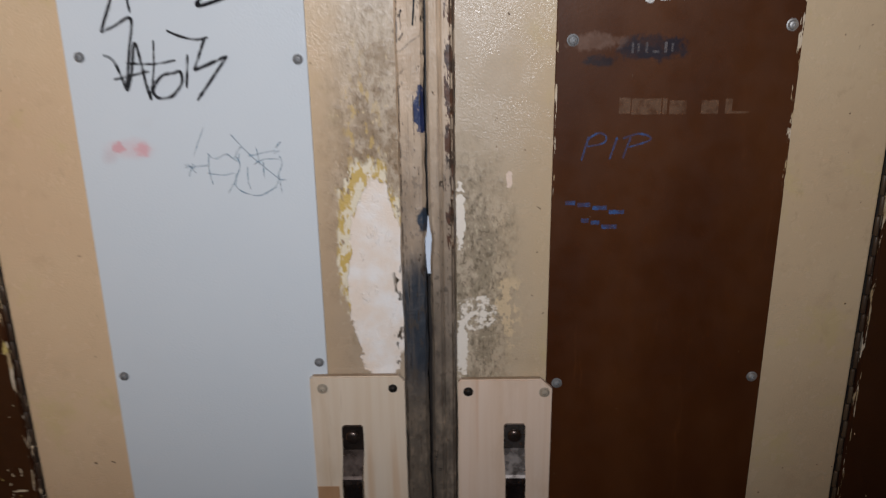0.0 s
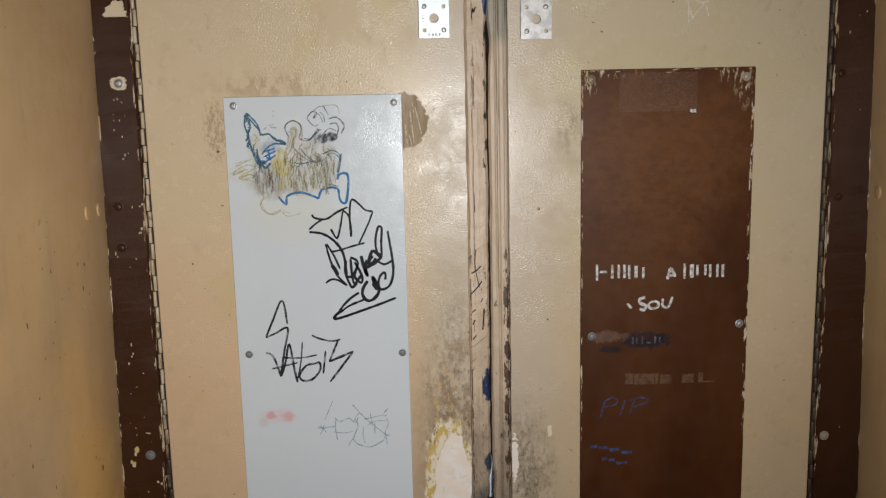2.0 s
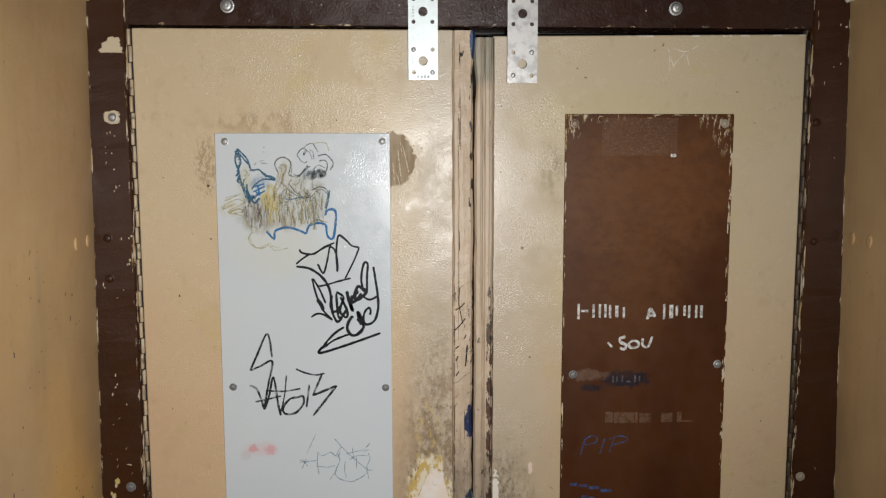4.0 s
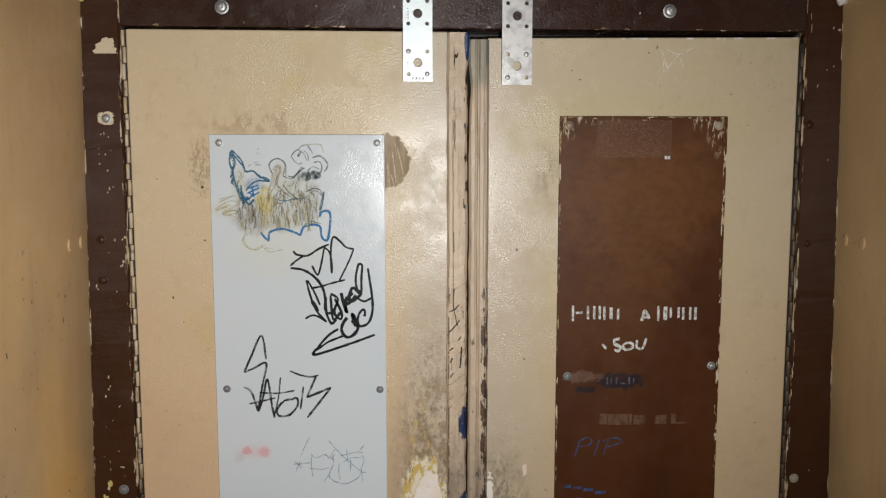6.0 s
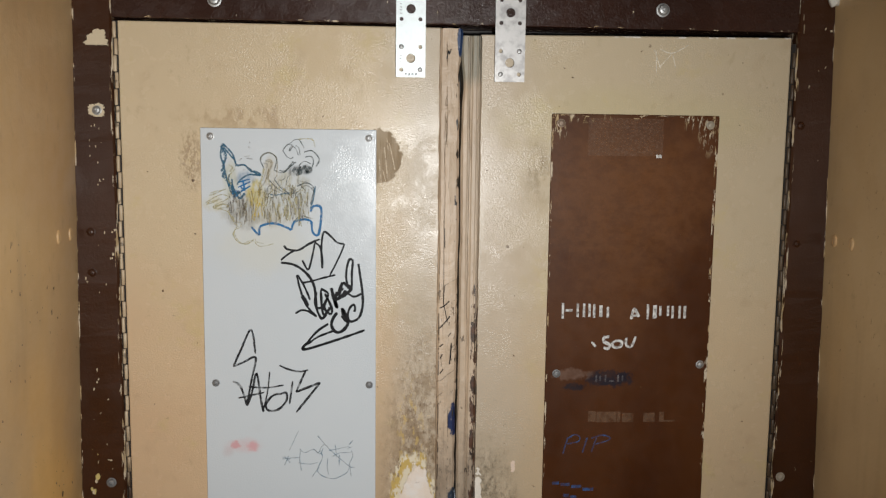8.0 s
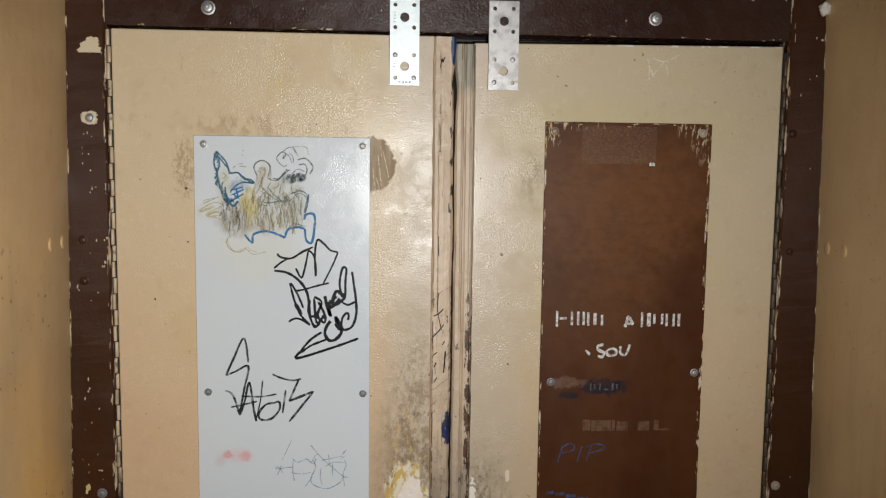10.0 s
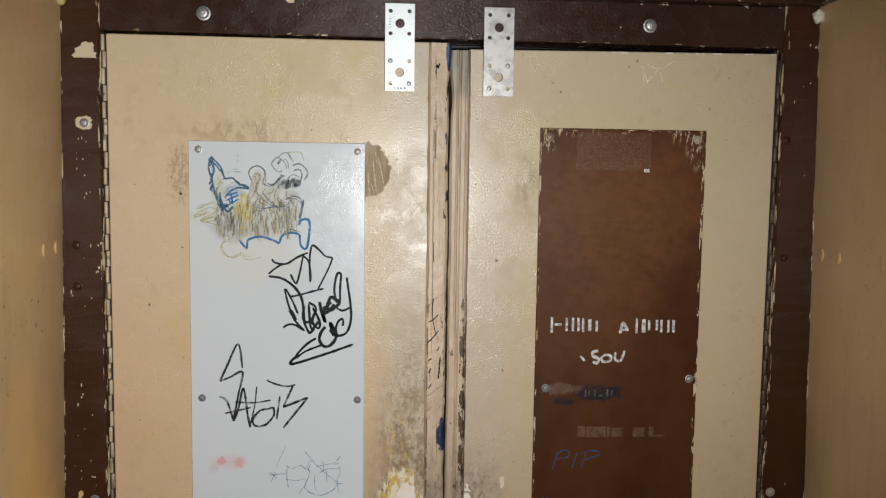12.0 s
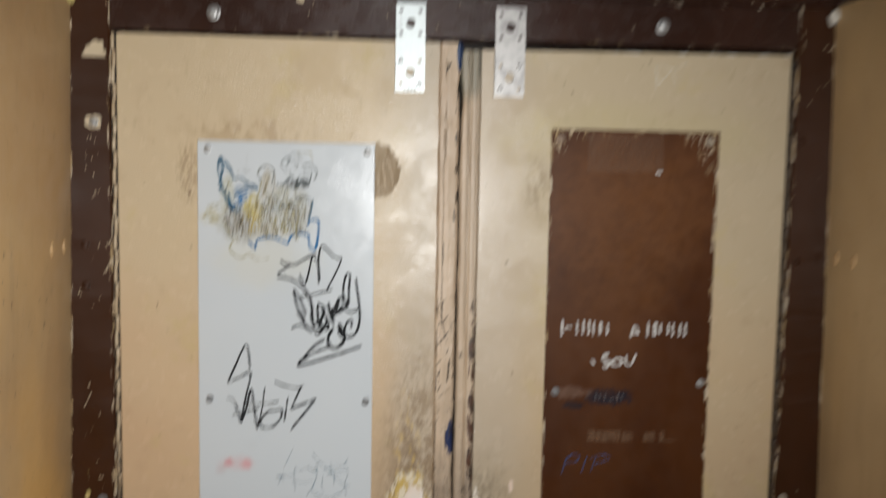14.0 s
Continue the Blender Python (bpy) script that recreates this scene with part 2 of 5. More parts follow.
def worn_wood(name, base, side):
    """Painted batten worn bare: tan above, cracked and nicked in the middle, taupe and black with handling lower down;
    lit reeds painted paler.
    """
    s = Shade(name)
    grain = s.noise(230, 5, 0.65, (1, 1, 0.025))
    wide = s.noise(50, 3, 0.6, (1, 1, 0.06))
    c = s.mix(s.step(wide, 0.35, 0.7), base, tuple(v * 0.84 for v in base))
    worn = s.step(s.z, 1.62, 1.80, 1.0, 0.2)
    c = s.mix(s.mul(s.step(grain, 0.58, 0.66), s.mul(worn, 0.40)), c, (0.16, 0.11, 0.07))
    dirty = s.mul(s.step(s.op("ADD", s.z, s.mul(s.noise(12, 4), 0.25)), 1.44, 1.74, 1, 0), s.step(s.noise(40, 4, 0.6, (1, 1, 0.3)), 0.25, 0.6, 0.6, 1.0))
    c = s.mix(s.mul(dirty, 0.85), c, s.mix(s.step(s.noise(30, 4, 0.6, (1, 1, 0.3), 31), 0.38, 0.62), (0.125, 0.096, 0.07), (0.205, 0.165, 0.128)))
    handled = s.step(s.op("ADD", s.z, s.mul(s.noise(16, 4), 0.2)), 1.33, 1.50, 1, 0)
    c = s.mix(s.mul(handled, s.step(s.noise(90, 4, 0.65, (1, 1, 0.5), 44), 0.3, 0.6, 0.5, 0.9)), c, (0.082, 0.066, 0.051))
    chips = s.noise(120, 4, 0.65, (1, 1, 0.35), 15)

    def line(x0, amp, width, seed, keep):
        sway = s.mul(s.op("SUBTRACT", s.noise(30, 4, 0.7, (0.001, 0.001, 1), seed), 0.5), amp)
        d = s.op("ABSOLUTE", s.op("SUBTRACT", s.op("SUBTRACT", s.x, x0), sway))
        return s.mul(s.step(d, width * 0.5, width, 1, 0), s.step(s.noise(26, 4, 0.7, (0.001, 0.001, 1), seed + 3), keep, keep + 0.04))

    reeds = 0.0
    if side < 0:
        c = s.mix(s.mul(s.blob(-0.010, 1.315, 0.03, 0.062, 0.3, 30, 0.4, (1, 1, 0.3)), s.step(grain, 0.3, 0.55, 0.55, 1.0)), c, (0.028, 0.034, 0.044))
        c = s.mix(s.blob(-0.003, 1.518, 0.008, 0.021, 0.8, 110, 0.05), c, (0.008, 0.020, 0.080))
        c = s.mix(s.blob(-0.003, 1.418, 0.0070, 0.012, 0.6, 100, 0.15), c, (0.014, 0.028, 0.05))
        c = s.mix(s.blob(-0.001, 1.985, 0.0045, 0.02, 0.4, 60, 0.1), c, (0.012, 0.035, 0.10))
        a = s.op("FRACT", s.op("MULTIPLY", s.op("ADD", s.z, s.op("ADD", s.mul(s.x, -0.8), s.mul(s.noise(20, 2), 0.03))), 38.0))
        slash = s.mul(s.step(a, 0.0, 0.08, 1, 0), s.step(s.z, 1.52, 1.55), s.step(s.z, 1.68, 1.72, 1, 0), s.step(s.noise(70, 2), 0.47, 0.53))
        c = s.mix(s.mul(slash, 0.75), c, (0.05, 0.035, 0.02))
        nibble = s.mul(s.near(s.x, -0.0030, 0.0055), s.step(chips, 0.57, 0.60), s.step(s.z, 1.50, 1.53), s.step(s.z, 1.74, 1.90, 1, 0.55))
        c = s.mix(s.step(s.mul(nibble, 1.8), 0.4, 0.6), c, (0.03, 0.022, 0.016))
        lines = ((-0.0236, 0.0045, 0.0010, 1.0, 0.44, 0.8), (-0.0205, 0.006, 0.0007, 2.0, 0.52, 0.6), (-0.0110, 0.004, 0.0006, 5.0, 0.54, 0.9), (-0.0075, 0.003, 0.0005, 8.0, 0.58, 0.7))
    else:
        c = s.mix(s.mul(s.blob(0.012, 1.970, 0.03, 0.036, 0.25, 30, 0.30), s.step(grain, 0.3, 0.6, 0.85, 0.6)), c, (0.185, 0.19, 0.15))
        c = s.mix(s.mul(s.near(s.x, 0.0225, 0.0035), s.step(s.z, 1.95, 1.97), 0.9), c, (0.04, 0.05, 0.04))
        scraped = s.mul(s.near(s.x, 0.0215, 0.0085), s.step(chips, 0.49, 0.53), s.step(s.z, 1.36, 1.43), s.step(s.z, 1.64, 1.72, 1, 0))
        c = s.mix(s.step(s.mul(scraped, 2.0), 0.45, 0.65), c, s.mix(s.step(s.noise(90, 3), 0.4, 0.6), (0.09, 0.038, 0.02), (0.035, 0.02, 0.013)))
        lines = ((0.0215, 0.0020, 0.0008, 7.0, 0.42, 0.7), (0.0238, 0.0020, 0.0009, 12.0, 0.40, 0.7), (0.0172, 0.002, 0.0005, 9.0, 0.50, 0.5))
        for at in (0.0090, 0.0108, 0.0126, 0.0195, 0.0228):
            reeds = s.op("ADD", s.near(s.op("ADD", s.x, s.mul(s.noise(5, 2, 0.5, (0.01, 0.01, 1), 3), 0.001)), at, 0.0008), reeds)
        reeds = s.mul(reeds, s.step(s.z, 1.56, 1.74))
        # light caught by the reed crests, put in as a paler colour
        c = s.mix(s.mul(reeds, 0.5), c, (0.66, 0.54, 0.40))
    for x0, amp, width, seed, keep, strength in lines:
        c = s.mix(s.mul(line(x0, amp, width, seed, keep), worn, strength), c, (0.04, 0.026, 0.017))
    knock = s.noise(150, 4, 0.62, (1, 1, 0.6), 12)
    c = s.mix(s.mul(s.step(knock, 0.57, 0.62), dirty, 0.65), c, (0.065, 0.05, 0.038))
    c = s.mix(s.mul(s.step(knock, 0.42, 0.37), worn, s.op("SUBTRACT", 1.0, dirty), 0.35), c, tuple(min(1, v * 1.1) for v in base))
    crack = s.step(s.noise(140, 3, 0.6, (1, 1, 0.012), 3), 0.67, 0.70)
    c = s.mix(s.mul(crack, worn, 0.8), c, (0.035, 0.022, 0.014))
    split = s.mul(s.step(s.noise(80, 4, 0.65, (1, 1, 0.45), 6), 0.66, 0.69), worn)
    c = s.mix(s.mul(split, 0.75), c, (0.05, 0.034, 0.024))
    lift = s.noise(100, 5, 0.65, (1, 1, 0.22), 8)
    return s.done(c, 0.45, ((grain, 0.25, 0.0010), (crack, 0.9, -0.0025), (lift, 0.5, 0.0020), (split, 0.8, -0.002), (knock, 0.5, 0.0016), (reeds, 0.8 if side > 0 else 0.0, 0.0012)))


def pine(name, base, knot):
    s = Shade(name)
    g = s.noise(130, 4, 0.6, (1, 1, 0.03))
    c = s.mix(s.step(g, 0.35, 0.7), base, tuple(v * w for v, w in zip(base, (0.94, 0.90, 0.85))))
    c = s.mix(s.mul(s.step(s.noise(40, 3, 0.5, (1, 1, 0.06), 2), 0.60, 0.68), 0.55), c, knot)
    c = s.mix(s.mul(s.step(s.noise(240, 4, 0.6, (1, 1, 0.02), 5), 0.66, 0.72), 0.5), c, (0.30, 0.16, 0.08))
    c = s.mix(s.mul(s.step(s.noise(24, 5, 0.65, (1, 1, 0.3), 7), 0.52, 0.70), 0.5), c, tuple(v * w for v, w in zip(base, (0.80, 0.72, 0.62))))
    c = s.mix(s.mul(s.step(s.noise(55, 4, 0.6, (1, 1, 0.22), 9), 0.68, 0.73), 0.7), c, (0.27, 0.17, 0.095))
    return s.done(c, 0.42, ((g, 0.2, 0.0006),))


def metal(name, colour, rough, grain=200.0, dirt=(0.10, 0.09, 0.08), amount=0.3, metallic=0.9):
    s = Shade(name)
    c = s.mix(s.mul(s.step(s.noise(grain * 0.35, 4, 0.6), 0.45, 0.7), amount), colour, dirt)
    return s.done(c, s.step(s.noise(grain, 3), 0.3, 0.7, rough - 0.07, rough + 0.1), ((s.noise(grain, 2), 0.12, 0.0002),), metallic)


def sheet_white(name):
    s = Shade(name)
    c = s.mix(s.step(s.noise(4, 3), 0.3, 0.7), (0.555, 0.592, 0.618), (0.58, 0.612, 0.632))
    c = s.mix(s.mul(s.step(s.noise(30, 4), 0.6, 0.8), 0.12), c, (0.5, 0.5, 0.5))
    c = s.mix(s.mul(s.blob(-0.275, 1.487, 0.0052, 0.0050, 1.1, 240, 0.3), 0.5), c, (0.60, 0.14, 0.15))
    c = s.mix(s.mul(s.blob(-0.254, 1.485, 0.0070, 0.0060, 0.9, 200, 0.4), 0.42), c, (0.66, 0.13, 0.14))
    c = s.mix(s.mul(s.blob(-0.264, 1.486, 0.019, 0.008, 0.6, 60, 0.5), 0.25), c, (0.66, 0.3, 0.3))
    c = s.mix(s.mul(s.blob(-0.235, 1.738, 0.05, 0.03, 0.7, 40, 0.7), 0.22), c, (0.66, 0.58, 0.36))
    c = s.mix(s.mul(s.blob(-0.285, 1.479, 0.006, 0.006, 0.6, 90, 0.7), 0.2), c, (0.45, 0.2, 0.2))
    hatch = s.noise(150, 5, 0.75, (1, 1, 0.3), 2.0)
    for cx, cz, rx, rz, tone, amount in ((-0.231, 1.782, 0.052, 0.020, (0.33, 0.285, 0.18), 0.55), (-0.228, 1.822, 0.009, 0.022, (0.42, 0.34, 0.19), 0.6),
                                         (-0.262, 1.776, 0.018, 0.018, (0.20, 0.18, 0.15), 0.5), (-0.205, 1.812, 0.020, 0.014, (0.36, 0.33, 0.22), 0.6),
                                         (-0.189, 1.797, 0.010, 0.020, (0.40, 0.40, 0.36), 0.6), (-0.276, 1.815, 0.008, 0.022, (0.42, 0.40, 0.24), 0.5),
                                         (-0.246, 1.800, 0.011, 0.015, (0.50, 0.41, 0.12), 0.9), (-0.199, 1.8280, 0.0085, 0.0060, (0.05, 0.055, 0.06), 0.7), (-0.186, 1.8290, 0.0065, 0.0055, (0.05, 0.055, 0.06), 0.7),
                                         (-0.296, 1.788, 0.012, 0.010, (0.52, 0.44, 0.22), 0.4), (-0.258, 1.818, 0.010, 0.008, (0.05, 0.14, 0.27), 0.5)):
        c = s.mix(s.op("MULTIPLY", s.mul(s.blob(cx, cz, rx, rz, 0.45, 110, 0.35), s.step(hatch, 0.36, 0.60, 0.25, 1.0)), amount, clamp=True), c, tone)
    return s.done(c, s.step(s.noise(70, 3), 0.3, 0.7, 0.17, 0.25), ((s.mul(s.op("SUBTRACT", s.noise(520, 2.5, 0.55), 0.5), s.step(s.noise(16, 4, 0.65, shift=2), 0.42, 0.62, 0.3, 1.0)), 0.6, 0.0005), (s.noise(10, 2), 0.02, 0.004)), spec=0.27)


def ink(name, colour, cover, patch=120.0, low=0.30, high=0.50, stretch=(1, 1, 1), rough=0.45, spec=0.15):
    """A drawn line: pigment that covers unevenly."""
    s = Shade(name)
    a = s.step(s.noise(patch, 4, 0.65, stretch), low, high, cover * 0.35, cover)
    return s.done(s.mix(s.noise(60, 2), colour, tuple(v * 1.25 for v in colour)), rough, (), 0.0, a, spec)


M = {
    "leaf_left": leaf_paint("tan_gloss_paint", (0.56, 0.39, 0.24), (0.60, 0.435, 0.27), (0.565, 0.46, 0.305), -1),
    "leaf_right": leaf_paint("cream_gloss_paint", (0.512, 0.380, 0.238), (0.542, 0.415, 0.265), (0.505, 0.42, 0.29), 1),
    "jamb_left": brown_paint("jamb_brown_left", (0.033, 0.0112, 0.0040), (0.048, 0.0160, 0.0058), ((-0.4535, 0.0028, -0.016), (-0.4105, 0.0045, 0.0)), (), 0.28, streak=0.14),
    "jamb_right": brown_paint("jamb_brown_right", (0.033, 0.0112, 0.0040), (0.048, 0.0160, 0.0058), ((0.4628, 0.0022, 0.020), (0.4182, 0.0032, 0.0)), (), 0.28, streak=0.10),
    "head": brown_paint("head_brown", (0.028, 0.012, 0.008), (0.040, 0.017, 0.011), (), ((2.0045, 0.003), (2.053, 0.003)), 0.20, relief=0.7),
    "trim": brown_paint("trim_brown", (0.026, 0.010, 0.006), (0.038, 0.014, 0.008), (), ((2.0560, 0.003), (2.069, 0.002)), 0.25),
    # the four broad orange patches put the sheet's upper sheen into its colour
    "sheet_brown": brown_paint("sheet_brown", (0.045, 0.0130, 0.0034), (0.074, 0.0246, 0.0070), ((0.322, 0.0055, 0.0), (0.113, 0.0025, 0.0)), ((1.9, 0.008),), 0.37, relief=0.14, spec=0.18, z_wear=(1.42, 1.95), corners=((0.312, 1.886, 0.013, 0.026), (0.120, 1.890, 0.012, 0.018), (0.29, 1.894, 0.012, 0.010), (0.150, 1.896, 0.03, 0.005)), smears_sheen=((0.196, 1.568, 0.028, 0.0100, (0.011, 0.011, 0.019), 0.9), (0.150, 1.558, 0.012, 0.005, (0.012, 0.012, 0.018), 0.8), (0.147, 1.574, 0.022, 0.007, (0.26, 0.17, 0.13), 0.35), (0.21, 1.78, 0.075, 0.10, (0.155, 0.062, 0.020), 0.55), (0.27, 1.82, 0.055, 0.07, (0.145, 0.057, 0.020), 0.5), (0.16, 1.82, 0.05, 0.08, (0.14, 0.054, 0.017), 0.55), (0.18, 1.66, 0.07, 0.06, (0.12, 0.046, 0.015), 0.35))),
    "wall": wall_paint("mottled_ochre_wall"),
    "wall_plain": wall_paint("plain_ochre_wall", (0.48, 0.325, 0.165), (0.56, 0.395, 0.21), 0.4, 0.1),
    "batten_left": worn_wood("worn_batten_left", (0.57, 0.43, 0.30), -1),
    "batten_right": worn_wood("worn_batten_right", (0.55, 0.42, 0.295), 1),
    "pine": pine("pale_pine", (0.66, 0.545, 0.42), (0.55, 0.36, 0.22)),
    "pine_pink": pine("pink_pine", (0.68, 0.53, 0.415), (0.56, 0.33, 0.20)),
    "ply_edge": pine("ply_edge", (0.34, 0.245, 0.16), (0.24, 0.15, 0.09)),
    "split_wood": pine("split_wood", (0.40, 0.235, 0.125), (0.26, 0.14, 0.07)),
    "sheet_white": sheet_white("white_coated_sheet"),
    "zinc": metal("galvanised_steel", (0.56, 0.60, 0.60), 0.42, 420.0, (0.44, 0.47, 0.47), 0.35, 0.65),
    "zinc_dull": metal("dull_galvanised_steel", (0.46, 0.445, 0.43), 0.46, 240.0, (0.23, 0.22, 0.215), 0.7, 0.65),
    "screw": metal("screw_steel", (0.40, 0.395, 0.385), 0.46, 400.0, metallic=0.7),
    "dull_screw": metal("dull_screw", (0.20, 0.20, 0.20), 0.58, 400.0, metallic=0.35),
    "painted_screw": brown_paint("painted_screw", (0.30, 0.25, 0.19), (0.34, 0.29, 0.22)),
    "brown_screw": metal("brown_screw", (0.24, 0.17, 0.12), 0.5, 400.0, metallic=0.3),
    "black_screw": metal("black_screw", (0.04, 0.035, 0.03), 0.45, 400.0),
    "iron": metal("dark_iron", (0.075, 0.055, 0.046), 0.32, 120.0, (0.03, 0.02, 0.015), 0.6, 0.85),
    # darker copy of the iron: the dark room's reflection as a base colour
    "iron_shaded": metal("shaded_iron", (0.05, 0.04, 0.038), 0.24, 120.0, (0.02, 0.014, 0.012), 0.5, 0.8),
    "iron_bright": metal("worn_iron", (0.19, 0.165, 0.15), 0.28, 120.0, (0.05, 0.035, 0.025), 0.7, 0.85),
    "hinge_left": hinge_paint("hinge_cream"),
    "hinge_right": brown_paint("hinge_brown", (0.040, 0.022, 0.014), (0.12, 0.085, 0.05), streak=0.06),
    "plaster": brown_paint("plaster_lump", (0.62, 0.58, 0.50), (0.70, 0.66, 0.58)),
    "undercoat": brown_paint("cream_undercoat", (0.60, 0.50, 0.35), (0.54, 0.44, 0.29)),
    "yellow_chip": brown_paint("yellow_paint", (0.48, 0.36, 0.11), (0.55, 0.45, 0.18)),
    # near-black colour that stands for shade in the door and hinge gaps
    "dark": Shade("recess_shade").done((0.012, 0.008, 0.006), 0.6),
    "floor": wall_paint("floor_screed"),
    "black_marker": ink("black_marker", (0.004, 0.004, 0.005), 1.0, 160, 0.12, 0.30),
    "grey_marker": ink("grey_marker", (0.018, 0.018, 0.020), 0.97, 110, 0.34, 0.58),
    "faded_pen": ink("faded_pen", (0.17, 0.26, 0.33), 0.62, 300, 0.40, 0.60),
    "blue_crayon": ink("blue_crayon", (0.020, 0.13, 0.30), 0.92, 180, 0.32, 0.52),
    "slate_pencil": ink("slate_pencil", (0.085, 0.105, 0.105), 0.78, 420, 0.38, 0.58),
    "teal_crayon": ink("teal_crayon", (0.030, 0.105, 0.17), 0.88, 420, 0.36, 0.54),
    "pale_crayon": ink("pale_crayon", (0.44, 0.40, 0.22), 0.56, 420, 0.40, 0.60),
    "olive_crayon": ink("olive_crayon", (0.22, 0.185, 0.095), 0.50, 520, 0.44, 0.62),
    "umber_crayon": ink("umber_crayon", (0.12, 0.095, 0.07), 0.42, 520, 0.44, 0.62),
    "yellow_crayon": ink("yellow_crayon", (0.54, 0.41, 0.08), 0.6, 420, 0.42, 0.60),
    "white_chalk": ink("white_paint_pen", (0.66, 0.65, 0.62), 0.84, 220, 0.34, 0.58),
    "blue_chalk": ink("blue_pen", (0.05, 0.125, 0.32), 0.55, 130, 0.42, 0.64),
    "chalk_scribble": ink("chalk_scribble", (0.74, 0.69, 0.58), 0.75, 120, 0.32, 0.58),
    "pale_residue": ink("pale_residue", (0.22, 0.20, 0.20), 0.42, 260, 0.40, 0.62),
    "pale_scratch": ink("pale_scratch", (0.60, 0.48, 0.34), 0.8, 200, 0.36, 0.55),
    "stamp": ink("stamp_shade", (0.20, 0.21, 0.215), 0.55, 260, 0.34, 0.6),
    "tan_residue": ink("tan_residue", (0.24, 0.145, 0.09), 0.36, 140, 0.36, 0.58),
    "dust_residue": ink("dust_residue", (0.28, 0.175, 0.12), 0.27, 300, 0.46, 0.64),
}
s = Shade("daylight_beyond")
s.tree.nodes.remove(s.bsdf)
glow = s.tree.nodes.new("ShaderNodeEmission")
glow.inputs[0].default_value, glow.inputs[1].default_value = (0.82, 0.90, 1.0, 1), 0.5
s.link(glow.outputs[0], s.tree.nodes["Material Output"].inputs[0])
M["daylight"] = s.mat

# ---- mesh helpers ----


def thing(name, base, label, category, group="", kind=""):
    ob = new(name)
    ob.empty_display_size = 0.05
    ob.matrix_basis = Matrix.Translation(base)
    return tagged(ob, label, category, group, kind)


def part(name, bm, material, parent=None, label="", smooth=False):
    """Links a bmesh in world coordinates as one mesh object, under a thing or a part."""
    me = bpy.data.meshes.new(name)
    bmesh.ops.recalc_face_normals(bm, faces=bm.faces)
    bm.to_mesh(me)
    bm.free()
    me.materials.append(M[material])
    if smooth:
        for p in me.polygons:
            p.use_smooth = True
    ob = new(name, me)
    if parent:
        ob.parent = parent
        if parent.type == "EMPTY":
            ob.matrix_parent_inverse = parent.matrix_basis.inverted()
    return tagged(ob, label)


def again(src, name, move, parent):
    """Another object on the same mesh, moved by a vector."""
    ob = new(name, src.data)
    ob.parent, ob.matrix_parent_inverse = parent, src.matrix_parent_inverse.copy() if parent.type == "EMPTY" else Matrix()
    ob.location = move
    return ob


def block(x0, x1, y0, y1, z0, z1, bevel=0.0, segments=2):
    bm = bmesh.new()
    bmesh.ops.create_cube(bm, size=1)
    for v in bm.verts:
        v.co = ((x0 + x1) / 2 + v.co.x * (x1 - x0), (y0 + y1) / 2 + v.co.y * (y1 - y0), (z0 + z1) / 2 + v.co.z * (z1 - z0))
    if bevel:
        bmesh.ops.bevel(bm, geom=bm.edges[:], offset=bevel, segments=segments, profile=0.5, affect="EDGES")
    return bm


def rough_bar(profile, z0, z1, steps, wear, seed, bow=None):
    """A long upright bar lofted from a cross-section, its arrises worn by noise."""
    bm = bmesh.new()
    rings = []
    for i in range(steps + 1):
        z = z0 + (z1 - z0) * i / steps
        ring = []
        for k, (x, y) in enumerate(profile):
            n = noise.noise_vector(Vector((k * 3.1 + seed, z * 26, 0))) * wear + noise.noise_vector(Vector((k * 1.7, z * 90 + seed, 5))) * wear * 0.4
            ring.append(bm.verts.new((x + n.x + (bow(z, k) if bow else 0), y + n.y, z)))
        rings.append(ring)
    for a, b in zip(rings, rings[1:]):
        for k in range(len(profile)):
            j = (k + 1) % len(profile)
            bm.faces.new((a[k], a[j], b[j], b[k]))
    bm.faces.new(rings[0])
    bm.faces.new(rings[-1][::-1])
    return bm


def turned(x, y, z, rings, sides=20):
    """A turned head lying against a face and pointing to -y. rings: (radius, height)."""
    bm = bmesh.new()
    loops = []
    for r, h in rings:
        loops.append([bm.verts.new((x + r * math.cos(2 * math.pi * k / sides), y - h, z + r * math.sin(2 * math.pi * k / sides))) for k in range(sides)])
    for a, b in zip(loops, loops[1:]):
        for k in range(sides):
            j = (k + 1) % sides
            bm.faces.new((a[k], a[j], b[j], b[k]))
    bm.faces.new(loops[0])
    bm.faces.new(loops[-1])
    return bm


def screw(parent, x, y, z, r, material="screw", socket=True):
    """A pan-head screw on a thin washer with a drive recess."""
    rings = [(r, 0), (r, r * 0.14), (r * 0.80, r * 0.18), (r * 0.78, r * 0.42), (r * 0.60, r * 0.62)]
    rings += [(r * 0.30, r * 0.70), (r * 0.27, r * 0.35), (r * 0.04, r * 0.33)] if socket else [(r * 0.3, r * 0.72), (r * 0.04, r * 0.74)]
    return part("screw", turned(x, y, z, rings), material, parent, smooth=False)


def curve_points(pts, n):
    out = []
    p = [pts[0]] + list(pts) + [pts[-1]]
    for a, b, c, d in zip(p, p[1:], p[2:], p[3:]):
        for i in range(n):
            t = i / n
            out.append(tuple(0.5 * (2 * b[k] + (c[k] - a[k]) * t + (2 * a[k] - 5 * b[k] + 4 * c[k] - d[k]) * t * t + (3 * b[k] - a[k] - 3 * c[k] + d[k]) * t ** 3) for k in (0, 1)))
    out.append(tuple(pts[-1]))
    return out


DEPTH = {}
COUNT = [0]


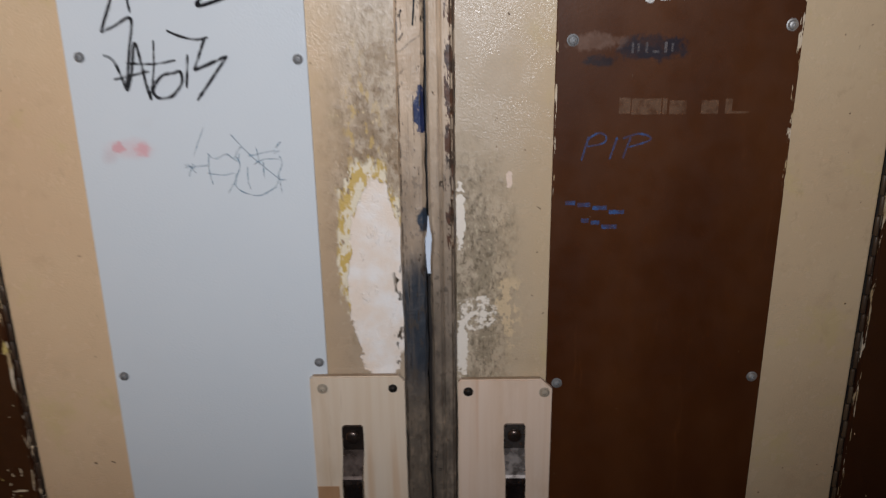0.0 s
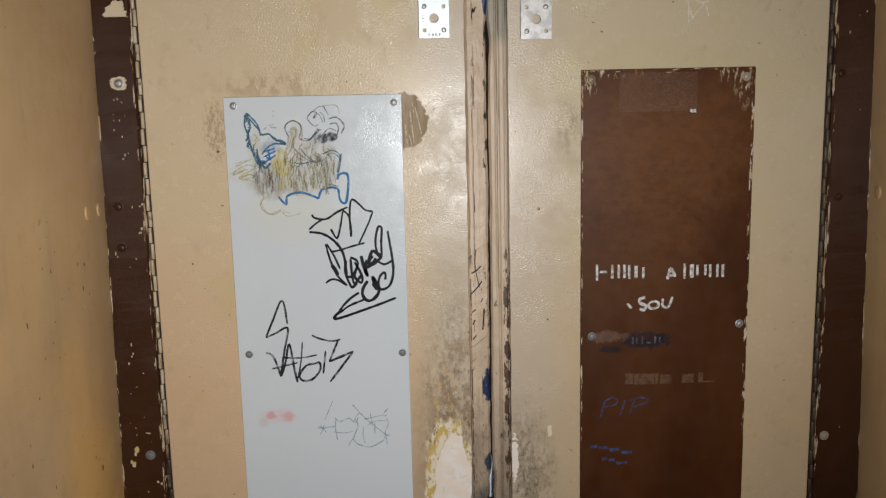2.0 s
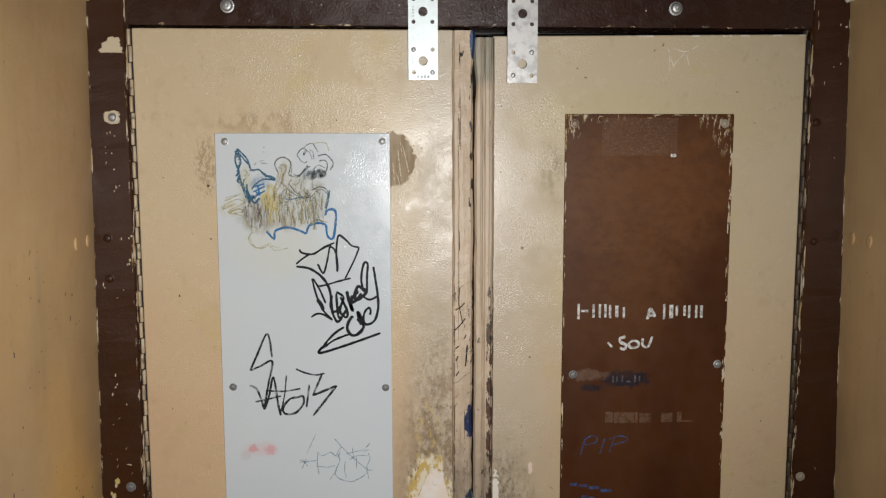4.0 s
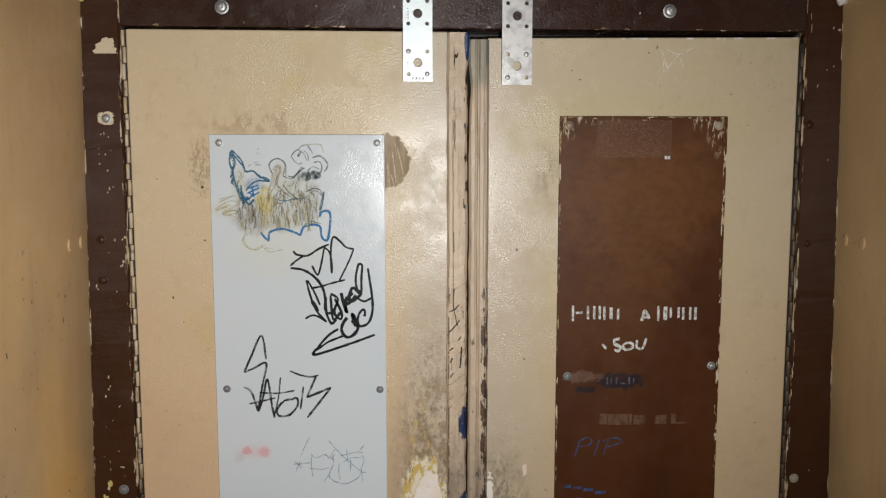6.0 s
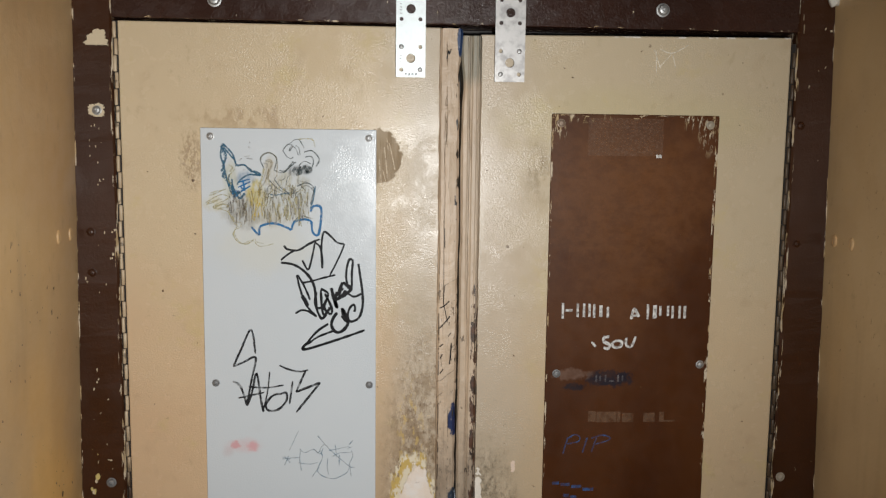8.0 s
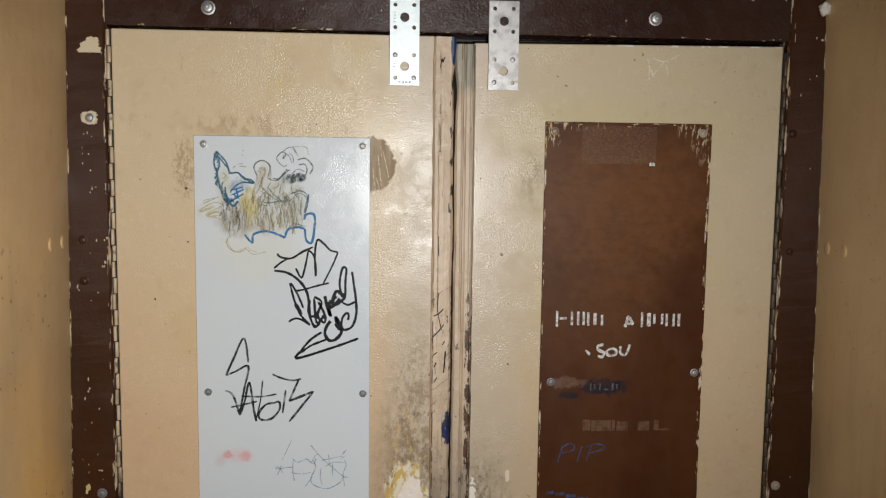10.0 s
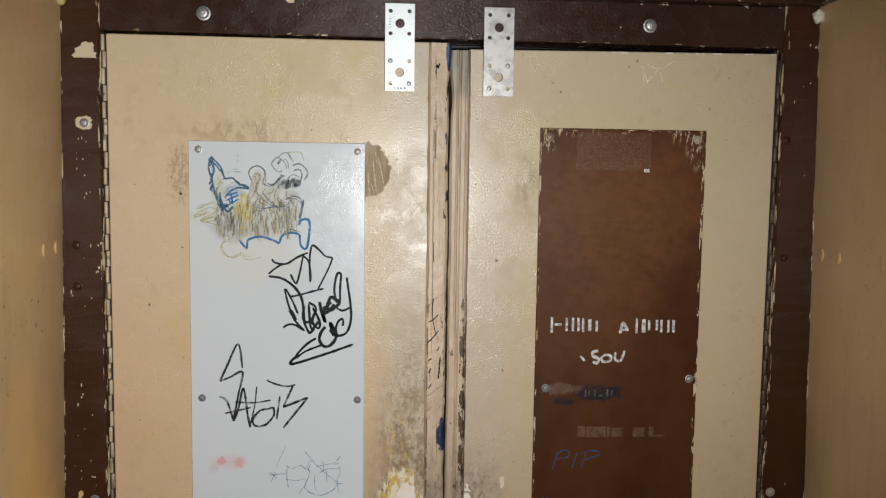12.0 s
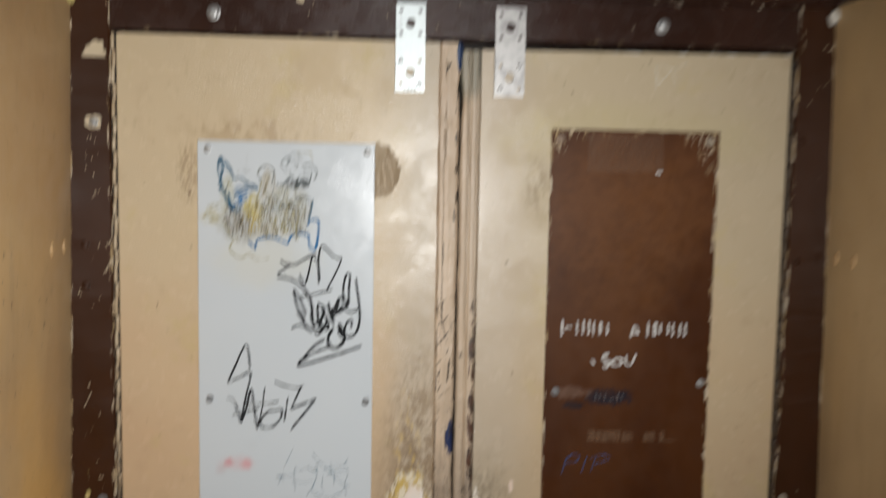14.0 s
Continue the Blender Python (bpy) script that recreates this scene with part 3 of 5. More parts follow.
def stroke(parent, material, width, pts, label="", into=None):
    """One drawn line on a sheet: a thin skin of pigment along points in millimetres, x across and z up."""
    line = curve_points([(x / 1000, z / 1000) for x, z in pts], 7 if len(pts) > 2 else 6)
    COUNT[0] += 1
    y = DEPTH[parent.name] - 0.00015 - 0.000012 * (COUNT[0] % 24)
    bm = bmesh.new() if into is None else into
    rows = []
    for i, (x, z) in enumerate(line):
        a, b = line[max(i - 1, 0)], line[min(i + 1, len(line) - 1)]
        d = Vector((b[0] - a[0], b[1] - a[1]))
        d = d.normalized() if d.length > 1e-7 else Vector((1, 0))
        end = min(i, len(line) - 1 - i)
        w = width / 2000 * (0.86 + 0.30 * noise.noise(Vector((x * 160, z * 160, COUNT[0])))) * (0.6 if end == 0 else 1.0)
        rows.append((bm.verts.new((x - d.y * w, y, z + d.x * w)), bm.verts.new((x + d.y * w, y, z - d.x * w))))
    for (a, b), (c, d) in zip(rows, rows[1:]):
        f = bm.faces.new((a, b, d, c))
        f.material_index = 0 if into is None else tones.index(material)
    return part("pen_stroke", bm, material, parent, label) if into is None else None


def bar_mark(parent, material, x0, x1, z0, z1, name="paint_bar"):
    """A plain flat bar of pigment, millimetres."""
    COUNT[0] += 1
    y = DEPTH[parent.name] - 0.00015 - 0.000012 * (COUNT[0] % 24)
    bm = bmesh.new()
    n = 8
    top, low = [], []
    for i in range(n + 1):
        x = x0 + (x1 - x0) * i / n
        j = 0.5 * noise.noise(Vector((x * 0.5, z0, 1)))
        top.append(bm.verts.new((x / 1000, y, (z1 + j) / 1000)))
        low.append(bm.verts.new((x / 1000, y, (z0 + j) / 1000)))
    for i in range(n):
        bm.faces.new((low[i], low[i + 1], top[i + 1], top[i]))
    return part(name, bm, material, parent)


# ---- the alcove ----
WL, WR, TOP = -0.4535, 0.4630, 2.0550
LEAN_L, LEAN_R = 0.016, 0.020


def lean(bm):
    """The side walls stand out of plumb, wider apart towards the floor."""
    for v in bm.verts:
        v.co.x += (-LEAN_L if v.co.x < 0 else LEAN_R) * (2.0 - v.co.z)
    return bm


def plain(name, bm, material, label, category):
    return tagged(part(name, bm, material), label, category, kind="structure")


plain("wall_left", lean(block(WL - 0.10, WL, -1.45, 1.30, 0.0, 2.30)), "wall", "mottled ochre gloss-painted wall with scuffs and pits", "wall")
plain("wall_right", lean(block(WR, WR + 0.10, -1.45, 1.30, 0.0, 2.30)), "wall_plain", "ochre gloss-painted wall in half shade", "wall")
plain("wall_back", block(-2.0, 2.0, -4.3, -4.2, 0.0, 2.60), "wall", "plain ochre wall at the back of the lobby", "wall")
plain("wall_lobby_left", block(-2.0, -1.9, -4.2, -1.45, 0.0, 2.60), "wall", "plain ochre side wall of the lobby", "wall")
plain("wall_lobby_right", block(1.9, 2.0, -4.2, -1.45, 0.0, 2.60), "wall", "plain ochre side wall of the lobby", "wall")
plain("wall_return_left", block(-2.0, WL - 0.06, -1.55, -1.4505, 0.0, 2.60), "wall", "plain ochre wall beside the alcove", "wall")
plain("wall_return_right", block(WR + 0.06, 2.0, -1.55, -1.4505, 0.0, 2.60), "wall", "plain ochre wall beside the alcove", "wall")
plain("ceiling_lobby", block(-2.0, 2.0, -4.3, -1.5505, 2.60, 2.70), "wall", "plain ceiling of the lobby", "ceiling")
plain("floor", block(-2.0, 2.0, -4.3, 1.4, -0.08, 0.0), "floor", "plain screed floor of the passage", "floor")
plain("ceiling", block(WL - 0.10, WR + 0.10, -1.55, 1.40, 2.0705, 2.70), "trim", "brown-painted low ceiling over the doors", "ceiling")
plain("wall_beyond", block(WL - 0.10, WR + 0.10, 1.3, 1.4, 0.0, 2.30), "wall", "plain wall of the room behind the doors", "wall")
head_trim = block(WL, WR, -0.020, -0.003, TOP, 2.0705, 0.003)
for v in head_trim.verts:
    if v.co.z < 2.062:
        v.co.z -= 0.0055 * (WR - v.co.x) / (WR - WL)
for name, b in (("trim_head", head_trim),
                ("trim_right", block(WR - 0.013, WR, -1.44, -0.0205, TOP + 0.0005, 2.0705, 0.003)),
                ("trim_left", block(WL, WL + 0.013, -1.44, -0.0205, TOP - 0.005, 2.0705, 0.003))):
    plain(name, b, "trim", "narrow brown-painted moulding under the ceiling", "moulding")

# hook scars on the side walls
for side, name, x, ys in ((-1, "wall_dent", WL, (-0.024, -0.060)), (1, "wall_dent", WR, (-0.026, -0.064))):
    for y in ys:
        b = turned(0, 0, 0, [(0.0065, 0), (0.006, 0.0015), (0.004, 0.0022), (0.0005, 0.0018)], 16)
        bmesh.ops.rotate(b, verts=b.verts, matrix=Matrix.Rotation(radians(90 * -side), 3, "Z"))
        bmesh.ops.scale(b, verts=b.verts, vec=(1, 0.8, 1.25))
        bmesh.ops.translate(b, verts=b.verts, vec=(x + (-LEAN_L if side < 0 else LEAN_R) * 0.25, y, 1.7515 if side < 0 else 1.748))
        tagged(part(name, b, "wall"), "small filled screw hole in the ochre wall", "filled hole", "filled holes")

# ---- door frame ----
frame_thing = thing("door_frame", (0, 0.03, 0), "dark brown gloss-painted wooden door frame with chipped edges", "door frame", kind="structure")
FY = -0.004
part("jamb", rough_bar([(WL + 0.0005, FY), (-0.4115, FY), (-0.4095, FY + 0.0025), (-0.4095, 0.09), (WL + 0.0005, 0.09)], 0.0, TOP, 220, 0.0009, 1.0, lambda z, k: -LEAN_L * (2.0 - z) if k in (0, 4) else 0.0), "jamb_left", frame_thing)
part("jamb", rough_bar([(0.4170, FY + 0.0025), (0.4190, FY), (WR - 0.0005, FY), (WR - 0.0005, 0.09), (0.4170, 0.09)], 0.0, TOP, 220, 0.0009, 9.0, lambda z, k: LEAN_R * (2.0 - z) if k in (2, 3) else 0.0), "jamb_right", frame_thing)
part("head", block(-0.4095, 0.4170, FY, 0.09, 2.0035, TOP - 0.0005, 0.0015), "head", frame_thing)
# coloured near-black so the gap above the leaves reads as deep shade
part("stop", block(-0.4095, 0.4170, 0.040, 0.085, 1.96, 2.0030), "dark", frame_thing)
for x, z, r, m in ((-0.2905, 2.0255, 0.0082, "screw"), (0.2445, 2.0262, 0.0082, "screw"), (-0.4285, 1.896, 0.0056, "screw"), (-0.4265, 1.4415, 0.0060, "dull_screw"),
                   (0.4255, 1.890, 0.0058, "jamb_right"), (-0.4405, 1.7525, 0.0056, "jamb_left"), (-0.4405, 1.7035, 0.0056, "jamb_left"), (0.4300, 1.742, 0.0050, "jamb_right"), (-0.4285, 1.06, 0.0068, "screw"), (0.427, 1.435, 0.0060, "painted_screw")):
    screw(frame_thing, x, FY - 0.0004, z, r, m)


def flake(cx, cz, w, h, y, material, seed, label, flat=1.0):
    """A patch where paint has come off, a ragged thin plate."""
    bm = bmesh.new()
    rim = []
    for k in range(60):
        a = 2 * math.pi * k / 60
        r = 1 + 0.40 * noise.noise(Vector((math.cos(a) * 1.6 + seed, math.sin(a) * 1.6, seed))) + 0.25 * noise.noise(Vector((math.cos(a) * 5 + seed, math.sin(a) * 5, seed))) + 0.22 * noise.noise(Vector((math.cos(a) * 14 + seed, math.sin(a) * 14, seed)))
        rim.append((cx + w / 2 * r * math.cos(a), cz + h / 2 * max(r * math.sin(a), -flat - 0.1 * noise.noise(Vector((a * 4, seed, 0))))))
    front = [bm.verts.new((x, y - 0.0006, z)) for x, z in rim]
    back = [bm.verts.new((x, y + 0.0004, z)) for x, z in rim]
    bm.faces.new(front)
    for k in range(60):
        j = (k + 1) % 60
        bm.faces.new((front[k], back[k], back[j], front[j]))
    return part("paint_chip", bm, material, frame_thing, label)


flake(-0.4255, 1.9750, 0.026, 0.024, FY - 0.0004, "undercoat", 1.0, "cream patch of bare undercoat", 0.35)
flake(-0.4285, 1.896, 0.021, 0.015, FY - 0.0002, "undercoat", 4.0, "cream patch of bare undercoat")
flake(-0.190, 2.0435, 0.010, 0.006, FY - 0.0004, "undercoat", 6.0, "cream patch of bare undercoat")


def flecks(x0, x1, z0, z1, count, seed, material):
    """Small knocks through the paint of one member, too small to tell apart."""
    rng = random.Random(seed)
    bm = bmesh.new()
    for _ in range(count):
        cx, cz = rng.uniform(x0, x1), z0 + (z1 - z0) * rng.random() ** 1.5
        w, h = rng.uniform(0.0003, 0.0011), rng.uniform(0.0005, 0.0026)
        k, lean = rng.randint(5, 8), rng.uniform(-0.4, 0.4)
        rim = []
        for i in range(k):
            a = 2 * math.pi * i / k
            r = rng.uniform(0.35, 1.25)
            rim.append(bm.verts.new((cx + w * r * math.cos(a) + lean * h * r * math.sin(a), FY - 0.0007 - 0.0003 * rng.random(), cz + h * r * math.sin(a))))
        bm.faces.new(rim)
    tagged(part("paint_flecks", bm, material, frame_thing, "small knocks showing cream undercoat"), kind="stuff")


flecks(-0.451, -0.413, 1.10, 1.80, 40, 5, "undercoat")
flecks(-0.440, -0.424, 1.80, 1.90, 14, 6, "undercoat")
flecks(-0.449, -0.417, 1.10, 1.50, 8, 8, "yellow_chip")
flecks(0.421, 0.458, 1.10, 2.03, 10, 7, "undercoat")
flecks(-0.40, 0.40, 2.008, 2.050, 9, 9, "undercoat")
CHIPS = ((-0.4140, 1.7530, 0.005, 0.008, 3, 0), (-0.4170, 1.7230, 0.005, 0.010, 3, 0), (-0.4385, 1.5700, 0.004, 0.007, 2, 0), (-0.4392, 1.5840, 0.002, 0.008, 1, 0), (-0.4445, 1.4485, 0.007, 0.014, 4, 1),
         (-0.4490, 1.4300, 0.007, 0.012, 3, 1), (-0.4264, 1.4700, 0.006, 0.004, 2, 0), (-0.4183, 1.4050, 0.006, 0.006, 2, 0), (-0.4180, 1.3617, 0.011, 0.007, 4, 1), (-0.4575, 1.3475, 0.008, 0.009, 3, 1),
         (-0.4200, 1.3087, 0.007, 0.012, 3, 1), (-0.4380, 1.3194, 0.006, 0.005, 3, 0), (-0.4120, 1.2963, 0.005, 0.020, 4, 1), (-0.4336, 1.2420, 0.006, 0.022, 4, 1), (-0.4298, 1.1290, 0.017, 0.004, 2, 0),
         (-0.4211, 1.1492, 0.004, 0.007, 2, 0), (0.4225, 2.0100, 0.0012, 0.030, 2, 0), (0.4580, 2.0060, 0.005, 0.004, 1, 0))
chip_rng = random.Random(4)
for x, z, w, h, count, tone in CHIPS:
    for n in range(count):
        k = (1.0 if count == 1 else chip_rng.uniform(0.35, 0.7)) * (0.6 if z > 1.5 else 0.9)
        flake(x + chip_rng.uniform(-0.45, 0.45) * w * (count > 1), z + chip_rng.uniform(-0.45, 0.45) * h * (count > 1), w * k, h * k, FY - 0.0004 - 0.0001 * n, ("undercoat", "yellow_chip")[tone and n != 1], 20.0 + 7.3 * n + z * 10, "")


def lump(name, at, size, material, seed, label):
    bm = bmesh.new()
    bmesh.ops.create_icosphere(bm, subdivisions=3, radius=1)
    for v in bm.verts:
        n = 1 + 0.35 * noise.noise(v.co * 1.8 + Vector((seed, 0, 0))) + 0.1 * noise.noise(v.co * 6)
        v.co = Vector(at) + Vector([c * n * q for c, q in zip(v.co, size)])
    return tagged(part(name, bm, material, smooth=True), label, "plaster lump")


lump("plaster_lump", (0.4570, -0.009, 2.0435), (0.0080, 0.006, 0.0085), "plaster", 3.0, "off-white lump of filler in the frame corner")
lump("plaster_lump", (-0.4515, -0.008, 2.044), (0.007, 0.007, 0.014), "yellow_chip", 6.0, "yellowed lump of filler in the frame corner")

# ---- the doors ----
door_left = thing("door", (-0.202, 0.018, 0), "tan gloss-painted door leaf, worn to filler by its edge", "door", "pair of doors")
door_right = thing("door", (0.206, 0.018, 0), "cream gloss-painted door leaf, grimy by its edge", "door", "pair of doors")
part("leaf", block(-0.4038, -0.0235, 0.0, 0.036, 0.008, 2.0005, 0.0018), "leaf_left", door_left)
right_leaf = block(0.0235, 0.4108, 0.0, 0.036, 0.008, 1.9935, 0.0018)
for v in right_leaf.verts:
    if v.co.z > 1.9:
        v.co.z += 0.0042 * (v.co.x - 0.0262) / 0.38
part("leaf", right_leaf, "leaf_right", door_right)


def wander(z):
    return 0.0013 * noise.noise(Vector((0.3, z * 11, 2))) + 0.0006 * noise.noise(Vector((5.3, z * 37, 2)))


def bow_left(z, k):
    """The inner edge: hollowed at the peep hole, swollen at the top."""
    if k not in (4, 5, 6):
        return 0.0
    return wander(z) - (0.0011 + 1.1 * wander(z + 0.4)) / (1 + math.exp((z - 1.335) / 0.012)) - 0.0028 * math.exp(-((z - 1.396) / 0.009) ** 2) - 0.0024 * math.exp(-((z - 1.374) / 0.018) ** 2) + 0.0030 * math.exp(-((z - 1.985) / 0.02) ** 2)


def bow_right(z, k):
    if k not in (0, 1, 9):
        return 0.0
    return wander(z) * 0.8 + 0.0019 * math.exp(-((z - 1.396) / 0.012) ** 2) + 0.0007 * math.exp(-((z - 1.28) / 0.04) ** 2) + 0.0022 * math.exp(-((z - 1.935) / 0.02) ** 2) - 0.0012 * math.exp(-((z - 1.975) / 0.02) ** 2)


left_batten = part("edge_batten", rough_bar([(-0.0258, 0.001), (-0.0255, -0.0055), (-0.0235, -0.0085), (-0.013, -0.0095), (-0.0042, -0.0085), (-0.0014, -0.0050), (-0.0014, 0.030), (-0.0258, 0.030)], 0.008, 1.9985, 520, 0.0014, 2.0, bow_left), "batten_left", door_left, "worn batten along the meeting edge")
part("edge_batten", rough_bar([(0.0010, -0.0040), (0.0034, -0.0075), (0.010, -0.0085), (0.0125, -0.0060), (0.0145, -0.0085), (0.0205, -0.0085), (0.0235, -0.0065), (0.0256, -0.0010), (0.0256, 0.030), (0.0010, 0.030)], 0.008, 1.9905, 520, 0.0007, 14.0, bow_right), "batten_right", door_right, "worn batten along the meeting edge")
# added near-black strip for the shade behind the gap, open at the peep hole
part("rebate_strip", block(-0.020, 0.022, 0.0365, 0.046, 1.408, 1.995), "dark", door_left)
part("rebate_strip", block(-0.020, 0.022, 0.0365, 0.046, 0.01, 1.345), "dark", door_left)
tagged(part("backdrop", block(-0.10, 0.10, 0.30, 0.302, 1.15, 1.50), "daylight"), "bright daylight showing through the gap", "daylight", kind="structure")


def piano_hinge(label, x, material, pitch, z0, z1):
    """A continuous hinge: a pin seen as alternating knuckles."""
    hinge = thing("piano_hinge", (x, 0, z0), label, "hinge", "door hinges")
    strip = part("hinge_strip", block(x - 0.0027, x + 0.0027, 0.0005, 0.0025, z0, z1), "dark", hinge)
    bm = bmesh.new()
    n, r = 10, 0.0021
    loops = []
    for zz, rr in ((0.0004, r * 0.8), (0.0012, r), (pitch - 0.0014, r), (pitch - 0.0006, r * 0.8)):
        loops.append([bm.verts.new((x + rr * math.cos(2 * math.pi * k / n), -0.0005 + rr * math.sin(2 * math.pi * k / n), z0 + zz)) for k in range(n)])
    for a, b in zip(loops, loops[1:]):
        for k in range(n):
            bm.faces.new((a[k], a[(k + 1) % n], b[(k + 1) % n], b[k]))
    bm.faces.new(loops[0])
    bm.faces.new(loops[-1])
    first = part("knuckle", bm, material, strip, smooth=True)
    for i in range(1, int((z1 - z0) / pitch)):
        again(first, "knuckle", ((0.0007 if i % 2 else -0.0007), 0, i * pitch), strip)


piano_hinge("long continuous hinge smeared with cream paint", -0.4066, "hinge_left", 0.0195, 0.03, 2.0)
piano_hinge("long continuous hinge with chipped brown paint", 0.4139, "hinge_right", 0.0195, 0.03, 1.99)

# ---- cover sheets ----
white_cover = thing("cover_sheet", (-0.206, 0, 0.62), "white coated sheet with marker scrawls screwed to the door", "panel", "panels on the doors")
white = part("sheet", block(-0.3105, -0.1015, -0.0035, -0.0002, 0.62, 1.8775, 0.0007), "sheet_white", white_cover)
DEPTH[white.name] = -0.0035
for x, z in ((-0.2985, 1.8675), (-0.1105, 1.8675), (-0.2975, 1.5665), (-0.1095, 1.5625), (-0.3015, 1.2595), (-0.1090, 1.2725), (-0.299, 0.95), (-0.110, 0.95)):
    screw(white_cover, x, -0.0036, z, 0.0046, "dull_screw" if z < 1.8 else "screw")
brown_cover = thing("cover_sheet", (0.2175, 0, 0.62), "brown-painted sheet with white lettering screwed to the door", "panel", "panels on the doors")
brown = part("sheet", block(0.1125, 0.3225, -0.0035, -0.0002, 0.62, 1.9005, 0.0007), "sheet_brown", brown_cover)
DEPTH[brown.name] = -0.0035
for x, z in ((0.1240, 1.8890), (0.3110, 1.8890), (0.1265, 1.5755), (0.3120, 1.5860), (0.1230, 1.2475), (0.3135, 1.2525), (0.124, 0.95), (0.312, 0.95)):
    screw(brown_cover, x, -0.0036, z, 0.0052, "painted_screw" if z > 1.8 and x > 0.2 else "brown_screw" if x < 0.2 and z > 1.8 else "dull_screw" if x < 0.2 else "screw")

# marker scrawls and the crayon drawing
stroke(white, "black_marker", 3.1, [(-213, 1737), (-210, 1733), (-201, 1731), (-194, 1732), (-183, 1739), (-170, 1745)])
stroke(white, "black_marker", 2.8, [(-201, 1731), (-210, 1725), (-217, 1719)])
stroke(white, "black_marker", 3.8, [(-217, 1716), (-203, 1714), (-192, 1708), (-183, 1699), (-177, 1687), (-175, 1671), (-174, 1659), (-170, 1649), (-167, 1647), (-162, 1652)])
stroke(white, "black_marker", 2.8, [(-191, 1719), (-186, 1709), (-183, 1709), (-179, 1724), (-176, 1740)])
stroke(white, "black_marker", 2.8, [(-176, 1741), (-170, 1736), (-167, 1724), (-167, 1709)])
stroke(white, "black_marker", 2.9, [(-167, 1709), (-168, 1729), (-167, 1746), (-164, 1754), (-156, 1748), (-149, 1741), (-140, 1739)])
stroke(white, "black_marker", 2.4, [(-140, 1739), (-146, 1724), (-158, 1700)])
stroke(white, "black_marker", 2.7, [(-192, 1691), (-181, 1693), (-167, 1697), (-151, 1701)])
stroke(white, "black_marker", 3.1, [(-198, 1701), (-195, 1687), (-191, 1674), (-185, 1661), (-174, 1649)])
stroke(white, "black_marker", 2.8, [(-197, 1701), (-189, 1687), (-182, 1670)])
stroke(white, "black_marker", 3.1, [(-200, 1653), (-193, 1657), (-185, 1656), (-174, 1649)])
stroke(white, "black_marker", 5.6, [(-192, 1675), (-188, 1669), (-185, 1662)])
stroke(white, "black_marker", 3.6, [(-174, 1680), (-176, 1668), (-173, 1660), (-164, 1661)])
stroke(white, "black_marker", 3.8, [(-169, 1684), (-160, 1677), (-165, 1661), (-157, 1652), (-156, 1661), (-164, 1678)])
stroke(white, "black_marker", 3.8, [(-169, 1682), (-166, 1652), (-157, 1661)])
stroke(white, "black_marker", 4.6, [(-156, 1685), (-153, 1671), (-149, 1660), (-151, 1673), (-142, 1685)])
stroke(white, "black_marker", 4.4, [(-149, 1680), (-151, 1671), (-144, 1674), (-138, 1682)])
stroke(white, "black_marker", 4.6, [(-142, 1692), (-146, 1682), (-145, 1674), (-137, 1678), (-132, 1684), (-137, 1688), (-142, 1692)])
stroke(white, "black_marker", 3.3, [(-131, 1685), (-131, 1703), (-130, 1718), (-134, 1720), (-137, 1710), (-138, 1698), (-136, 1687), (-134, 1684)])
stroke(white, "black_marker", 3.1, [(-136, 1678), (-128, 1674), (-119, 1678)])
stroke(white, "black_marker", 3.6, [(-123, 1715), (-121, 1701), (-118, 1678), (-118, 1661), (-123, 1647), (-133, 1643), (-136, 1650), (-134, 1659), (-129, 1664), (-127, 1660), (-128, 1655)])
stroke(white, "black_marker", 4.4, [(-149, 1654), (-154, 1647), (-156, 1638), (-151, 1630), (-143, 1631), (-136, 1640), (-138, 1650), (-143, 1659), (-140, 1647), (-136, 1643)])
stroke(white, "black_marker", 5.1, [(-143, 1651), (-140, 1646), (-138, 1643)])
stroke(white, "black_marker", 3.3, [(-160, 1640), (-172, 1632), (-183, 1620), (-184, 1616), (-172, 1624), (-154, 1631)])
stroke(white, "black_marker", 3.8, [(-115, 1632), (-149, 1620), (-188, 1608), (-189, 1613), (-181, 1618)])
stroke(white, "faded_pen", 1.0, [(-197, 1505), (-209, 1479)])
stroke(white, "faded_pen", 1.5, [(-218, 1468), (-209, 1469), (-196, 1470)])
stroke(white, "faded_pen", 1.5, [(-215, 1460), (-210, 1472)])
stroke(white, "faded_pen", 1.5, [(-218, 1471), (-208, 1467)])
stroke(white, "faded_pen", 1.3, [(-215, 1472), (-208, 1463)])
stroke(white, "faded_pen", 1.2, [(-195, 1481), (-196, 1467), (-194, 1452)])
stroke(white, "faded_pen", 1.3, [(-198, 1463), (-193, 1462)])
stroke(white, "faded_pen", 1.4, [(-196, 1481), (-190, 1476), (-179, 1480), (-173, 1476), (-169, 1483), (-165, 1487)])
stroke(white, "faded_pen", 1.1, [(-193, 1462), (-183, 1461), (-174, 1463)])
stroke(white, "faded_pen", 1.3, [(-174, 1498), (-165, 1487), (-156, 1477), (-144, 1466), (-133, 1456)])
stroke(white, "faded_pen", 1.5, [(-171, 1479), (-168, 1469), (-174, 1454), (-169, 1446), (-159, 1442)])
stroke(white, "faded_pen", 1.4, [(-172, 1457), (-177, 1450), (-181, 1444)])
stroke(white, "faded_pen", 1.1, [(-161, 1469), (-162, 1457), (-160, 1447)])
stroke(white, "faded_pen", 1.4, [(-147, 1473), (-147, 1458)])
stroke(white, "faded_pen", 1.2, [(-160, 1478), (-146, 1481), (-135, 1483)])
